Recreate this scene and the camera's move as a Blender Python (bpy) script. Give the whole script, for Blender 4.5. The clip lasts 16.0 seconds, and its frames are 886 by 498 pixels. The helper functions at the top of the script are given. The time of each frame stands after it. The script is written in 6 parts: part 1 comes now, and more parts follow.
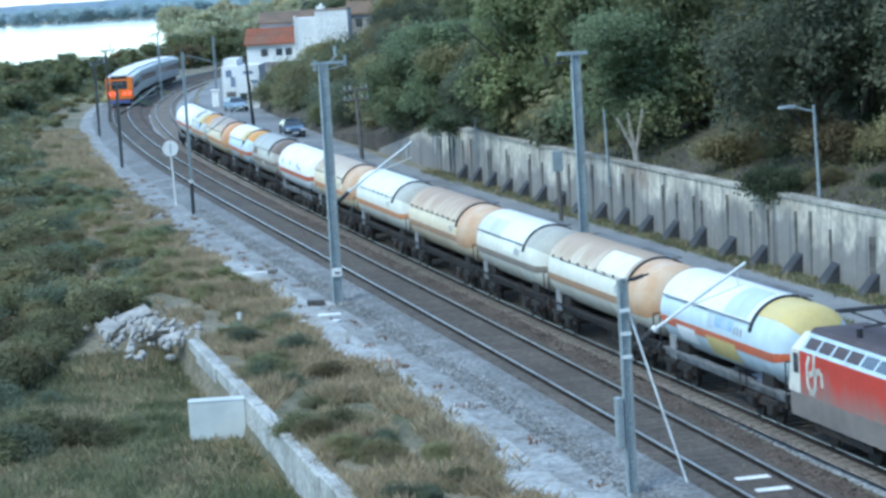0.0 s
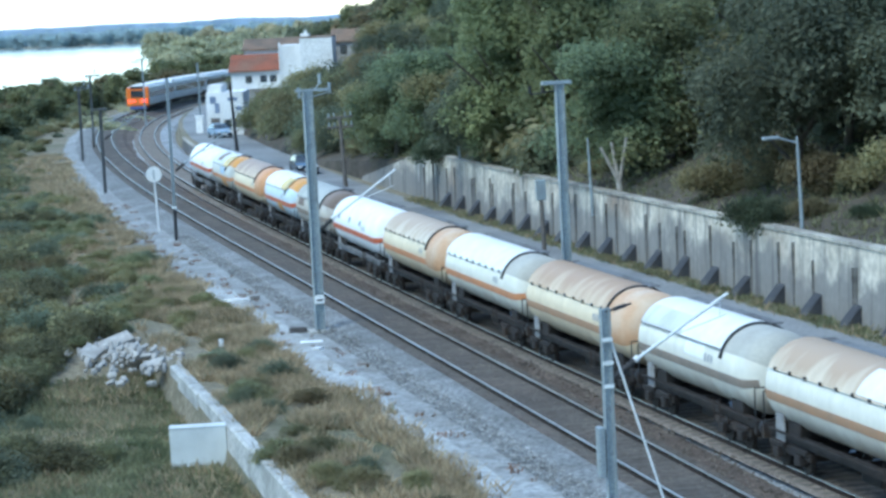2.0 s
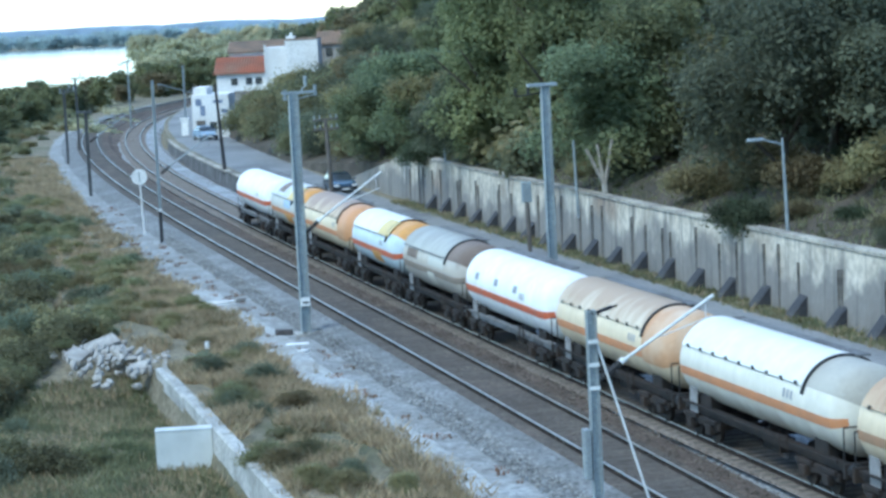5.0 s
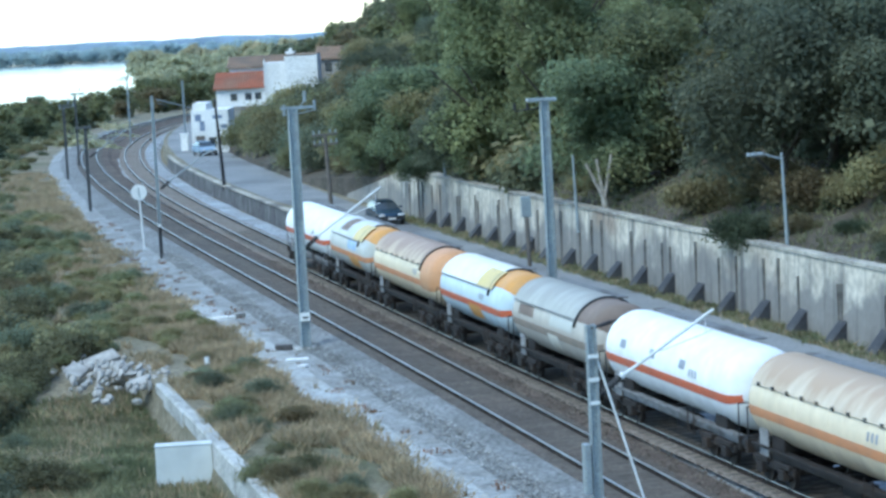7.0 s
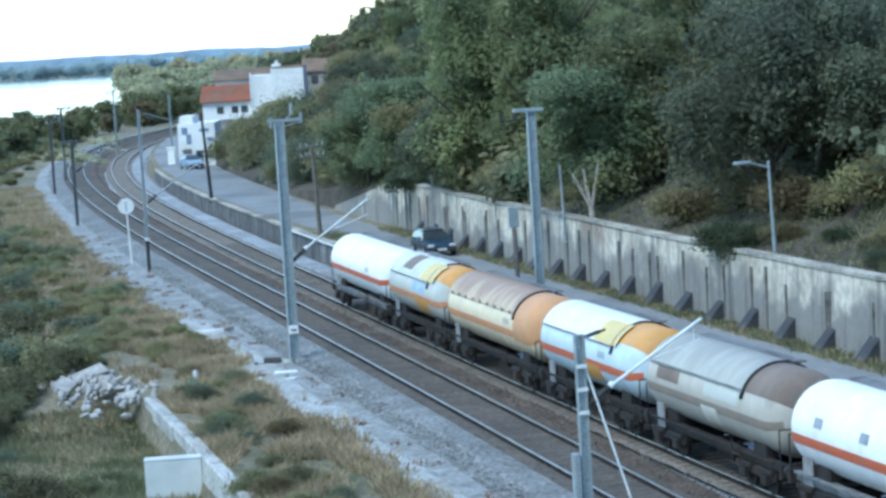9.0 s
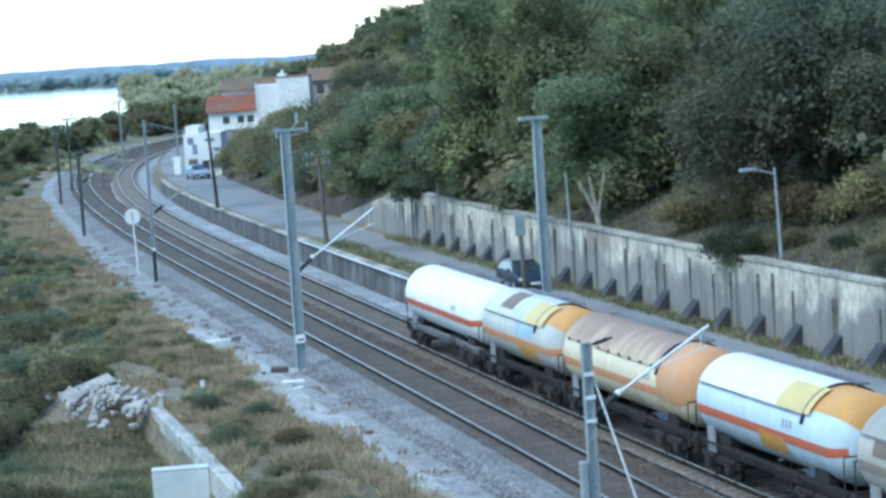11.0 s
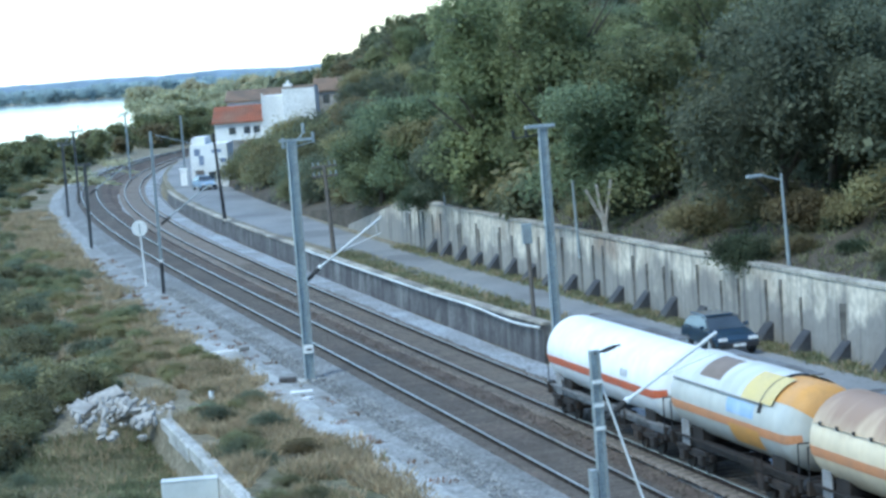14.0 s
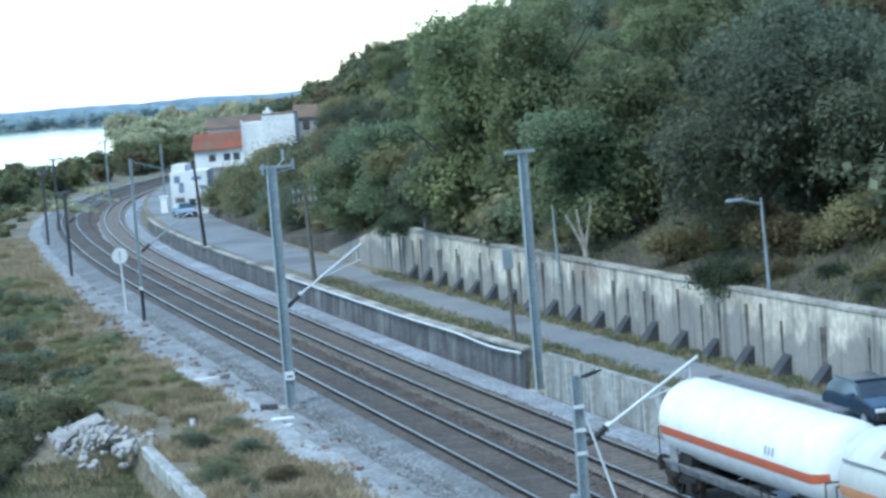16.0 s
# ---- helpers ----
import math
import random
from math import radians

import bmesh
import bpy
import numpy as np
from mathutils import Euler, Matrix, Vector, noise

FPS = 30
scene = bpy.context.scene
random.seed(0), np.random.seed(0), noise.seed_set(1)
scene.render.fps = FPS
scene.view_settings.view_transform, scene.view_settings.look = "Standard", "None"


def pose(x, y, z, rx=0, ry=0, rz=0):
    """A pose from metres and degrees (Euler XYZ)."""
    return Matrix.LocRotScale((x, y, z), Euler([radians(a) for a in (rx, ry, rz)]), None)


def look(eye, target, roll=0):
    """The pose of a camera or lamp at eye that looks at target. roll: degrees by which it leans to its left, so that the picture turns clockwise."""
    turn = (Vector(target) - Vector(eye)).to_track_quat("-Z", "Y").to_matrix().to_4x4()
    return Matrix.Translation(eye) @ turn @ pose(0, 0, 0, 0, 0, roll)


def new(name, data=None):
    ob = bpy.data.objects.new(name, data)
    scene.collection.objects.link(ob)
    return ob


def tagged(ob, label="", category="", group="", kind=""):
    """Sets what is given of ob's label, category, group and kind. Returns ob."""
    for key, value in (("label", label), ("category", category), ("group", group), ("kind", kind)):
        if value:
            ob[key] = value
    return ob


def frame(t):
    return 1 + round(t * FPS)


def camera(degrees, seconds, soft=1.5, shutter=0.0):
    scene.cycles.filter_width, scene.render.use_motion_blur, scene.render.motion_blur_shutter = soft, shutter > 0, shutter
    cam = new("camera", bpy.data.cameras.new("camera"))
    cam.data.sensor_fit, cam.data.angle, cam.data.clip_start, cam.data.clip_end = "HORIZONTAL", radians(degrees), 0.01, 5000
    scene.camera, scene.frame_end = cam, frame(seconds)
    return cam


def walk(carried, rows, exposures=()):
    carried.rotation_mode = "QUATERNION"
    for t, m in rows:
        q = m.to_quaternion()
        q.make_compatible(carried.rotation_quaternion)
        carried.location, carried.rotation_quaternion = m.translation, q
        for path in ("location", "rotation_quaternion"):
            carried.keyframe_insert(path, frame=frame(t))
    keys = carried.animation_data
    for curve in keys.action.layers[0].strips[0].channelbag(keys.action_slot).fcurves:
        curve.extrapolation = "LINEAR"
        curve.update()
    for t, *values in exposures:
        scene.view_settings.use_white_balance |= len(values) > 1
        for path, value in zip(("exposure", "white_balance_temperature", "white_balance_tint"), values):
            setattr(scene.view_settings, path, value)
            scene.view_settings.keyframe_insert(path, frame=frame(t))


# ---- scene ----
cam = camera(21.15, 16.0, soft=3.0)

# the camera stands 13.3 m above the rails; time, yaw to the left, pitch, roll
EYE = (0.0, 0.0, 13.28)
TURNS = [
    (0.0, 1.351, -6.569, -3.369),
    (0.5, 0.986, -6.535, -3.211),
    (1.0, 1.224, -6.26, -3.101),
    (1.5, 1.134, -6.096, -3.047),
    (2.0, 0.899, -5.915, -2.87),
    (2.5, 0.438, -5.826, -2.801),
    (3.0, 1.121, -5.646, -2.863),
    (3.5, 0.977, -5.786, -2.886),
    (4.0, 0.539, -5.892, -2.906),
    (6.5, 0.578, -5.707, -2.926),
    (7.0, 0.526, -5.521, -3.004),
    (7.5, 0.659, -5.407, -3.352),
    (8.0, 0.441, -5.24, -3.375),
    (8.2, 0.314, -5.267, -3.378),
    (10.5, 0.286, -5.219, -3.667),
    (11.0, 0.358, -5.05, -3.802),
    (11.5, 0.172, -4.929, -3.705),
    (12.0, 0.058, -4.905, -3.774),
    (12.5, 0.444, -4.849, -3.884),
    (13.0, 0.859, -4.637, -3.933),
    (13.5, 0.737, -4.743, -4.15),
    (14.0, 0.518, -4.823, -4.329),
    (14.5, 0.45, -4.746, -4.287),
    (15.0, 0.306, -4.469, -4.416),
    (15.5, 0.023, -4.341, -4.618),
    (16.0, -0.0, -4.237, -4.605),
]


def turned(yaw, pitch, roll):
    y, p = radians(yaw), radians(pitch)
    way = Vector((-math.sin(y) * math.cos(p), math.cos(y) * math.cos(p), math.sin(p)))
    return look(EYE, Vector(EYE) + way * 10, roll)


walk(cam, [(t, turned(a, b, c)) for t, a, b, c in TURNS], exposures=[(0.0, 1.04, 5570, -6), (16.0, 1.07, 5570, -6)])

# ---- sky and light ----
world = bpy.data.worlds.new("sky")
scene.world = world
world.use_nodes = True
wn = world.node_tree.nodes
sky = wn.new("ShaderNodeTexSky")
sky.sky_type, sky.sun_disc = "NISHITA", False
sky.sun_elevation, sky.sun_rotation = radians(50), radians(-38)
sky.air_density, sky.dust_density, sky.ozone_density = 1.0, 0.6, 3.5
wn["Background"].inputs["Strength"].default_value = 0.15
world.node_tree.links.new(sky.outputs["Color"], wn["Background"].inputs["Color"])
sun = new("sun", bpy.data.lights.new("sun", "SUN"))
sun.data.energy, sun.data.angle, sun.data.color = 1.5, radians(25), (1.0, 0.96, 0.9)
sun.matrix_world = look((-35, -45, 68), (0, 0, 0))


# ---- materials ----
def mat(name, a, b=None, scale=4.0, rough=0.8, metal=0.0, bump=0.0, fine=40.0, c=None, island=0.0, obj=0.0, spec=0.3, detail=6.0, grain=0.25):
    """A surface of two tones mixed by noise at a coarse scale, a third tone in patches, fine grain and relief."""
    m = bpy.data.materials.new(name)
    m.use_nodes = True
    nt = m.node_tree
    n, l = nt.nodes, nt.links
    bs = n["Principled BSDF"]
    b = b or tuple(v * 0.75 for v in a)
    co = n.new("ShaderNodeTexCoord")
    n1 = n.new("ShaderNodeTexNoise")
    n1.inputs["Scale"].default_value, n1.inputs["Detail"].default_value = scale, detail
    l.new(co.outputs["Object"], n1.inputs["Vector"])
    ramp = n.new("ShaderNodeValToRGB")
    ramp.color_ramp.elements[0].position, ramp.color_ramp.elements[1].position = 0.35, 0.66
    ramp.color_ramp.elements[0].color, ramp.color_ramp.elements[1].color = (*a, 1), (*b, 1)
    l.new(n1.outputs["Fac"], ramp.inputs["Fac"])
    col = ramp.outputs["Color"]
    n2 = n.new("ShaderNodeTexNoise")
    n2.inputs["Scale"].default_value, n2.inputs["Detail"].default_value = fine, 4
    l.new(co.outputs["Object"], n2.inputs["Vector"])
    if c:
        n3 = n.new("ShaderNodeTexNoise")
        n3.inputs["Scale"].default_value, n3.inputs["Detail"].default_value = scale * 0.37, 5
        l.new(co.outputs["Object"], n3.inputs["Vector"])
        r3 = n.new("ShaderNodeMapRange")
        r3.inputs["From Min"].default_value, r3.inputs["From Max"].default_value = 0.52, 0.68
        l.new(n3.outputs["Fac"], r3.inputs["Value"])
        mx = n.new("ShaderNodeMix")
        mx.data_type = "RGBA"
        l.new(r3.outputs["Result"], mx.inputs["Factor"])
        l.new(col, mx.inputs["A"])
        mx.inputs["B"].default_value = (*c, 1)
        col = mx.outputs["Result"]
    hsv = n.new("ShaderNodeHueSaturation")
    l.new(col, hsv.inputs["Color"])
    v = n.new("ShaderNodeMapRange")
    v.inputs["From Min"].default_value, v.inputs["From Max"].default_value = 0.3, 0.7
    v.inputs["To Min"].default_value, v.inputs["To Max"].default_value = 1 - grain, 1 + grain
    l.new(n2.outputs["Fac"], v.inputs["Value"])
    val = v.outputs["Result"]
    for amount, node, out in ((island, "ShaderNodeNewGeometry", "Random Per Island"), (obj, "ShaderNodeObjectInfo", "Random")):
        if amount:
            g = n.new(node)
            r = n.new("ShaderNodeMapRange")
            r.inputs["To Min"].default_value, r.inputs["To Max"].default_value = 1 - amount, 1 + amount
            l.new(g.outputs[out], r.inputs["Value"])
            mu = n.new("ShaderNodeMath")
            mu.operation = "MULTIPLY"
            l.new(val, mu.inputs[0])
            l.new(r.outputs["Result"], mu.inputs[1])
            val = mu.outputs["Value"]
            if node == "ShaderNodeObjectInfo":
                rh = n.new("ShaderNodeMapRange")
                rh.inputs["To Min"].default_value, rh.inputs["To Max"].default_value = 0.5 - amount * 0.06, 0.5 + amount * 0.06
                l.new(g.outputs[out], rh.inputs["Value"])
                l.new(rh.outputs["Result"], hsv.inputs["Hue"])
    l.new(val, hsv.inputs["Value"])
    l.new(hsv.outputs["Color"], bs.inputs["Base Color"])
    bs.inputs["Roughness"].default_value, bs.inputs["Metallic"].default_value = rough, metal
    bs.inputs["Specular IOR Level"].default_value = spec
    if bump:
        bp = n.new("ShaderNodeBump")
        bp.inputs["Strength"].default_value, bp.inputs["Distance"].default_value = min(bump, 1), 0.05
        l.new(n2.outputs["Fac"], bp.inputs["Height"])
        l.new(bp.outputs["Normal"], bs.inputs["Normal"])
    return m


M = {}
M["ballast"] = mat("ballast", (0.108, 0.08, 0.063), (0.076, 0.056, 0.044), 0.5, 0.95, bump=1, fine=5, c=(0.135, 0.102, 0.081), grain=0.45)
M["ballast_pale"] = mat("ballast_pale", (0.297, 0.308, 0.325), (0.220, 0.222, 0.224), 0.5, 0.95, bump=1, fine=5, c=(0.341, 0.365, 0.395), grain=0.45)
M["ballast_rust"] = mat("ballast_rust", (0.102, 0.085, 0.07), (0.068, 0.056, 0.046), 0.8, 0.95, bump=1, fine=5, c=(0.125, 0.098, 0.08), grain=0.4)
M["gravel"] = mat("gravel", (0.295, 0.298, 0.295), (0.215, 0.21, 0.2), 0.9, 0.95, bump=1, fine=4, c=(0.335, 0.34, 0.34), grain=0.35)
M["shoulder"] = mat("shoulder", (0.2, 0.202, 0.2), (0.14, 0.137, 0.132), 0.7, 0.95, bump=1, fine=6, c=(0.235, 0.236, 0.235), grain=0.55)
M["asphalt"] = mat("asphalt", (0.2, 0.205, 0.21), (0.25, 0.25, 0.25), 0.3, 0.9, bump=0.3, fine=6, c=(0.16, 0.16, 0.165), grain=0.2)
M["earth"] = mat("earth", (0.17, 0.148, 0.1), (0.23, 0.198, 0.142), 0.25, 1, bump=1, fine=4, c=(0.105, 0.105, 0.06), grain=0.4)
M["dry_grass"] = mat("dry_grass", (0.52, 0.405, 0.26), (0.31, 0.245, 0.15), 0.4, 0.9, island=0.4, fine=0.8, spec=0.1)
M["red_weed"] = mat("red_weed", (0.27, 0.15, 0.1), (0.2, 0.14, 0.09), 0.6, 0.9, island=0.4, fine=0.8, spec=0.1)
M["green_grass"] = mat("green_grass", (0.165, 0.185, 0.1), (0.29, 0.27, 0.16), 0.3, 0.9, island=0.4, fine=0.6, spec=0.1)
M["concrete"] = mat("concrete", (0.46, 0.45, 0.43), (0.28, 0.275, 0.255), 0.7, 0.9, bump=0.4, fine=5, c=(0.5, 0.49, 0.46), grain=0.3)
M["old_concrete"] = mat("old_concrete", (0.34, 0.325, 0.3), (0.2, 0.185, 0.165), 0.8, 0.95, bump=0.5, fine=4, c=(0.44, 0.42, 0.39), grain=0.35)
M["dark_stone"] = mat("dark_stone", (0.091, 0.083, 0.081), (0.049, 0.044, 0.043), 0.9, 0.95, bump=0.8, fine=4, c=(0.133, 0.122, 0.115), grain=0.45)
M["steel_rail"] = mat("steel_rail", (0.42, 0.41, 0.4), (0.28, 0.265, 0.255), 0.6, 0.36, 1, fine=5)
# rusty rail sides, colour blackened to hold the shadow band under the head
M["rust_shade_rail"] = mat("rust_shade_rail", (0.028, 0.02, 0.018), (0.018, 0.014, 0.012), 3, 0.95, spec=0.1)
M["sleeper"] = mat("sleeper", (0.118, 0.1, 0.085), (0.085, 0.072, 0.06), 2, 0.95, obj=0.2)
M["sleeper_pale"] = mat("sleeper_pale", (0.195, 0.168, 0.142), (0.145, 0.124, 0.105), 2, 0.95, obj=0.12)
M["galvanised"] = mat("galvanised", (0.36, 0.4, 0.42), (0.27, 0.3, 0.32), 1.5, 0.55, 0.4, bump=0.1, fine=20)
M["dark_steel"] = mat("dark_steel", (0.05, 0.05, 0.055), (0.03, 0.03, 0.033), 2, 0.6, 0.3)
# running gear: shade below the vehicles is put into this near-black steel
M["underframe"] = mat("underframe", (0.030, 0.025, 0.024), (0.017, 0.015, 0.014), 2, 0.85, c=(0.045, 0.033, 0.027))
M["frame_pale"] = mat("frame_pale", (0.3, 0.3, 0.305), (0.2, 0.19, 0.19), 2, 0.8, c=(0.13, 0.11, 0.1))
M["grey_frame"] = mat("grey_frame", (0.2, 0.2, 0.21), (0.12, 0.12, 0.12), 2, 0.8, c=(0.07, 0.06, 0.055))
M["wood"] = mat("wood", (0.17, 0.15, 0.135), (0.11, 0.098, 0.09), 3, 0.9)
M["white_paint"] = mat("white_paint", (0.8, 0.8, 0.8), (0.7, 0.7, 0.7), 1.5, 0.5)
M["whitewash"] = mat("whitewash", (0.82, 0.82, 0.82), (0.68, 0.67, 0.66), 0.3, 0.9, bump=0.2, fine=8)
M["roof_tile"] = mat("roof_tile", (0.3, 0.105, 0.062), (0.2, 0.088, 0.06), 0.5, 0.9, bump=0.8, fine=6, c=(0.24, 0.14, 0.095), island=0.3)
M["old_tile"] = mat("old_tile", (0.25, 0.17, 0.12), (0.17, 0.13, 0.1), 0.5, 0.9, bump=0.8, fine=6, island=0.25)
M["blue_glass"] = mat("blue_glass", (0.05, 0.06, 0.07), (0.03, 0.035, 0.04), 1, 0.08, spec=0.8)
M["pale_bark"] = mat("pale_bark", (0.4, 0.37, 0.33), (0.28, 0.25, 0.22), 2, 0.95, bump=0.6)
M["bark"] = mat("bark", (0.12, 0.1, 0.08), (0.08, 0.065, 0.05), 2, 0.95, bump=0.6)
M["leaf_dark"] = mat("leaf_dark", (0.15, 0.178, 0.108), (0.21, 0.228, 0.125), 0.25, 0.85, island=0.25, obj=0.3, fine=0.5, c=(0.23, 0.21, 0.115), spec=0.12)
M["leaf_grey"] = mat("leaf_grey", (0.145, 0.168, 0.118), (0.215, 0.23, 0.155), 0.25, 0.85, island=0.25, obj=0.25, fine=0.5, c=(0.2, 0.2, 0.12), spec=0.12)
M["leaf_light"] = mat("leaf_light", (0.195, 0.218, 0.118), (0.275, 0.285, 0.145), 0.25, 0.8, island=0.25, obj=0.3, fine=0.5, spec=0.12)
M["leaf_deep"] = mat("leaf_deep", (0.075, 0.095, 0.06), (0.11, 0.13, 0.075), 0.25, 0.85, island=0.3, obj=0.2, fine=0.5, spec=0.12)
M["leaf_olive"] = mat("leaf_olive", (0.24, 0.23, 0.13), (0.17, 0.182, 0.1), 0.25, 0.85, island=0.3, obj=0.35, fine=0.5, c=(0.32, 0.28, 0.165), spec=0.12)
M["leaf_yellow"] = mat("leaf_yellow", (0.29, 0.245, 0.14), (0.2, 0.19, 0.105), 0.25, 0.85, island=0.25, obj=0.3, fine=0.5, spec=0.12)
# leaves of the bank woods: distance haze is put into this pale colour
M["leaf_haze_tint"] = mat("leaf_haze_tint", (0.5, 0.48, 0.31), (0.39, 0.4, 0.27), 0.03, 0.9, island=0.2, fine=0.05, c=(0.5, 0.44, 0.29), spec=0.1)
M["water"] = mat("water", (0.2, 0.22, 0.23), (0.25, 0.26, 0.27), 0.01, 0.12, spec=0.8, bump=0.06, fine=0.4)
M["pale_tube"] = mat("pale_tube", (0.72, 0.74, 0.75), (0.6, 0.62, 0.63), 2, 0.5)
# dark brown soil of the slope, with some of the trees' shade in its colour
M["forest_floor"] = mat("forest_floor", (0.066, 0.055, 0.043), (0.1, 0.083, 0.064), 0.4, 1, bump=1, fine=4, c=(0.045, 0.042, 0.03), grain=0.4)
M["stones"] = mat("stones", (0.3, 0.3, 0.297), (0.2, 0.195, 0.187), 0.5, 0.95, island=0.45, fine=3)
M["dark_stones"] = mat("dark_stones", (0.15, 0.126, 0.105), (0.092, 0.077, 0.064), 0.5, 0.95, island=0.5, fine=3)
M["rubble"] = mat("rubble", (0.38, 0.362, 0.34), (0.25, 0.232, 0.215), 1.5, 0.95, island=0.4, bump=0.5, fine=5)
M["ash"] = mat("ash", (0.415, 0.42, 0.42), (0.34, 0.34, 0.33), 0.6, 0.95, bump=0.9, fine=4, c=(0.29, 0.275, 0.245), grain=0.3)
# far bank and hills: blue-grey haze painted into both base colours
M["far_wood_haze_tint"] = mat("far_wood_haze_tint", (0.5, 0.585, 0.59), (0.43, 0.52, 0.54), 0.02, 1, island=0.05, fine=0.05, spec=0.05)
M["far_hill_haze_tint"] = mat("far_hill_haze_tint", (0.36, 0.45, 0.58), (0.31, 0.4, 0.53), 0.004, 1, fine=0.03)


def let_light_through(m, share):
    """Leaves pass part of the light on."""
    n, l = m.node_tree.nodes, m.node_tree.links
    bs, out = n["Principled BSDF"], n["Material Output"]
    tr, mx = n.new("ShaderNodeBsdfTranslucent"), n.new("ShaderNodeMixShader")
    l.new(bs.inputs["Base Color"].links[0].from_socket, tr.inputs["Color"])
    mx.inputs["Fac"].default_value = share
    l.new(bs.outputs["BSDF"], mx.inputs[1])
    l.new(tr.outputs["BSDF"], mx.inputs[2])
    l.new(mx.outputs["Shader"], out.inputs["Surface"])


for leaf in ("leaf_dark", "leaf_grey", "leaf_light", "leaf_yellow", "leaf_olive", "leaf_deep", "leaf_haze_tint", "far_wood_haze_tint", "dry_grass", "red_weed", "green_grass"):
    let_light_through(M[leaf], 0.5)

# ---- building helpers ----
def finish(name, bm, material, parent=None, label="", smooth=False):
    me = bpy.data.meshes.new(name)
    bm.normal_update()
    bm.to_mesh(me)
    bm.free()
    if smooth:
        me.shade_smooth()
    for m in material if isinstance(material, (list, tuple)) else [material]:
        me.materials.append(m)
    ob = new(name, me)
    if parent is not None:
        ob.parent = parent
    if label:
        ob["label"] = label
    return ob


def part(name, bm, material, parent, label="", smooth=False):
    """One mesh object under a thing or under a part."""
    return finish(name, bm, material, parent, label, smooth)


def raw(name, verts, faces, material, parent=None, label="", smooth=False):
    me = bpy.data.meshes.new(name)
    me.from_pydata([tuple(v) for v in verts], [], faces)
    for m in material if isinstance(material, (list, tuple)) else [material]:
        me.materials.append(m)
    if smooth:
        me.shade_smooth()
    ob = new(name, me)
    if parent is not None:
        ob.parent = parent
    if label:
        ob["label"] = label
    return ob


def thing(name, m, label, category, group=""):
    ob = new(name)
    ob.matrix_basis = m
    return tagged(ob, label, category, group)


def box(bm, x0, x1, y0, y1, z0, z1, bevel=0.0, taper=0.0):
    r = bmesh.ops.create_cube(bm, size=1)
    for v in r["verts"]:
        k = 1 - taper if v.co.z > 0 else 1
        v.co = Vector(((x0 + x1) / 2 + v.co.x * (x1 - x0) * k, (y0 + y1) / 2 + v.co.y * (y1 - y0) * k, (z0 + z1) / 2 + v.co.z * (z1 - z0)))
    if bevel:
        ed = list({e for v in r["verts"] for e in v.link_edges})
        bmesh.ops.bevel(bm, geom=ed, offset=bevel, segments=2, affect="EDGES", profile=0.5)
    return bm


def rod(bm, a, b, r0, r1=None, n=10):
    a, b = Vector(a), Vector(b)
    d = b - a
    m = Matrix.Translation((a + b) / 2) @ d.to_track_quat("Z", "Y").to_matrix().to_4x4()
    bmesh.ops.create_cone(bm, cap_ends=True, segments=n, radius1=r0, radius2=r0 if r1 is None else r1, depth=d.length, matrix=m)
    return bm


def B():
    return bmesh.new()


# ---- the plan: two tracks on a curve ----
def course(x0, turn, step=2.0):
    """Points and headings along a track; headings (from +y to +x) are given every 30 m from y = 60 m."""
    s = np.arange(0, (len(turn) - 1) * 30 + 0.1, step)
    t = np.interp(s, np.arange(len(turn)) * 30.0, turn)
    t = np.convolve(np.pad(t, 8, "edge"), np.ones(17) / 17, "valid")
    p = np.zeros((len(s), 2))
    p[0] = (x0, 60)
    mid = (t[1:] + t[:-1]) / 2
    p[1:] = p[0] + np.cumsum(np.c_[np.sin(mid), np.cos(mid)] * step, 0)
    return s, p, t


TRACK_A = course(6.261, [-0.24, -0.25, -0.252, -0.251, -0.237, -0.219, -0.196, -0.159, -0.105, -0.037, 0.042, 0.123, 0.205, 0.287, 0.369, 0.451, 0.533, 0.615, 0.697, 0.779, 0.861, 0.943])
TRACK_B = course(10.595, [-0.275, -0.258, -0.247, -0.244, -0.237, -0.214, -0.181, -0.138, -0.082, -0.02, 0.044, 0.108, 0.171, 0.235, 0.299, 0.363, 0.427, 0.491, 0.555, 0.619, 0.683, 0.747])


def place(track, s, u=0.0):
    """x, y and heading at s metres along a track, u metres to its right looking away."""
    ss, p, t = track
    s = np.asarray(s, float)
    h = np.interp(s, ss, t)
    over = np.where(s < ss[0], s - ss[0], np.where(s > ss[-1], s - ss[-1], 0.0))
    x = np.interp(s, ss, p[:, 0]) + np.sin(h) * over + u * np.cos(h)
    y = np.interp(s, ss, p[:, 1]) + np.cos(h) * over - u * np.sin(h)
    return x, y, h


def on(track, s, u=0.0, z=0.0, flip=False):
    """A pose on a track whose x axis points towards the camera's end (flip: away from it)."""
    x, y, h = place(track, s, u)
    return pose(float(x), float(y), z, 0, 0, -90 - math.degrees(float(h)) + (180 if flip else 0))


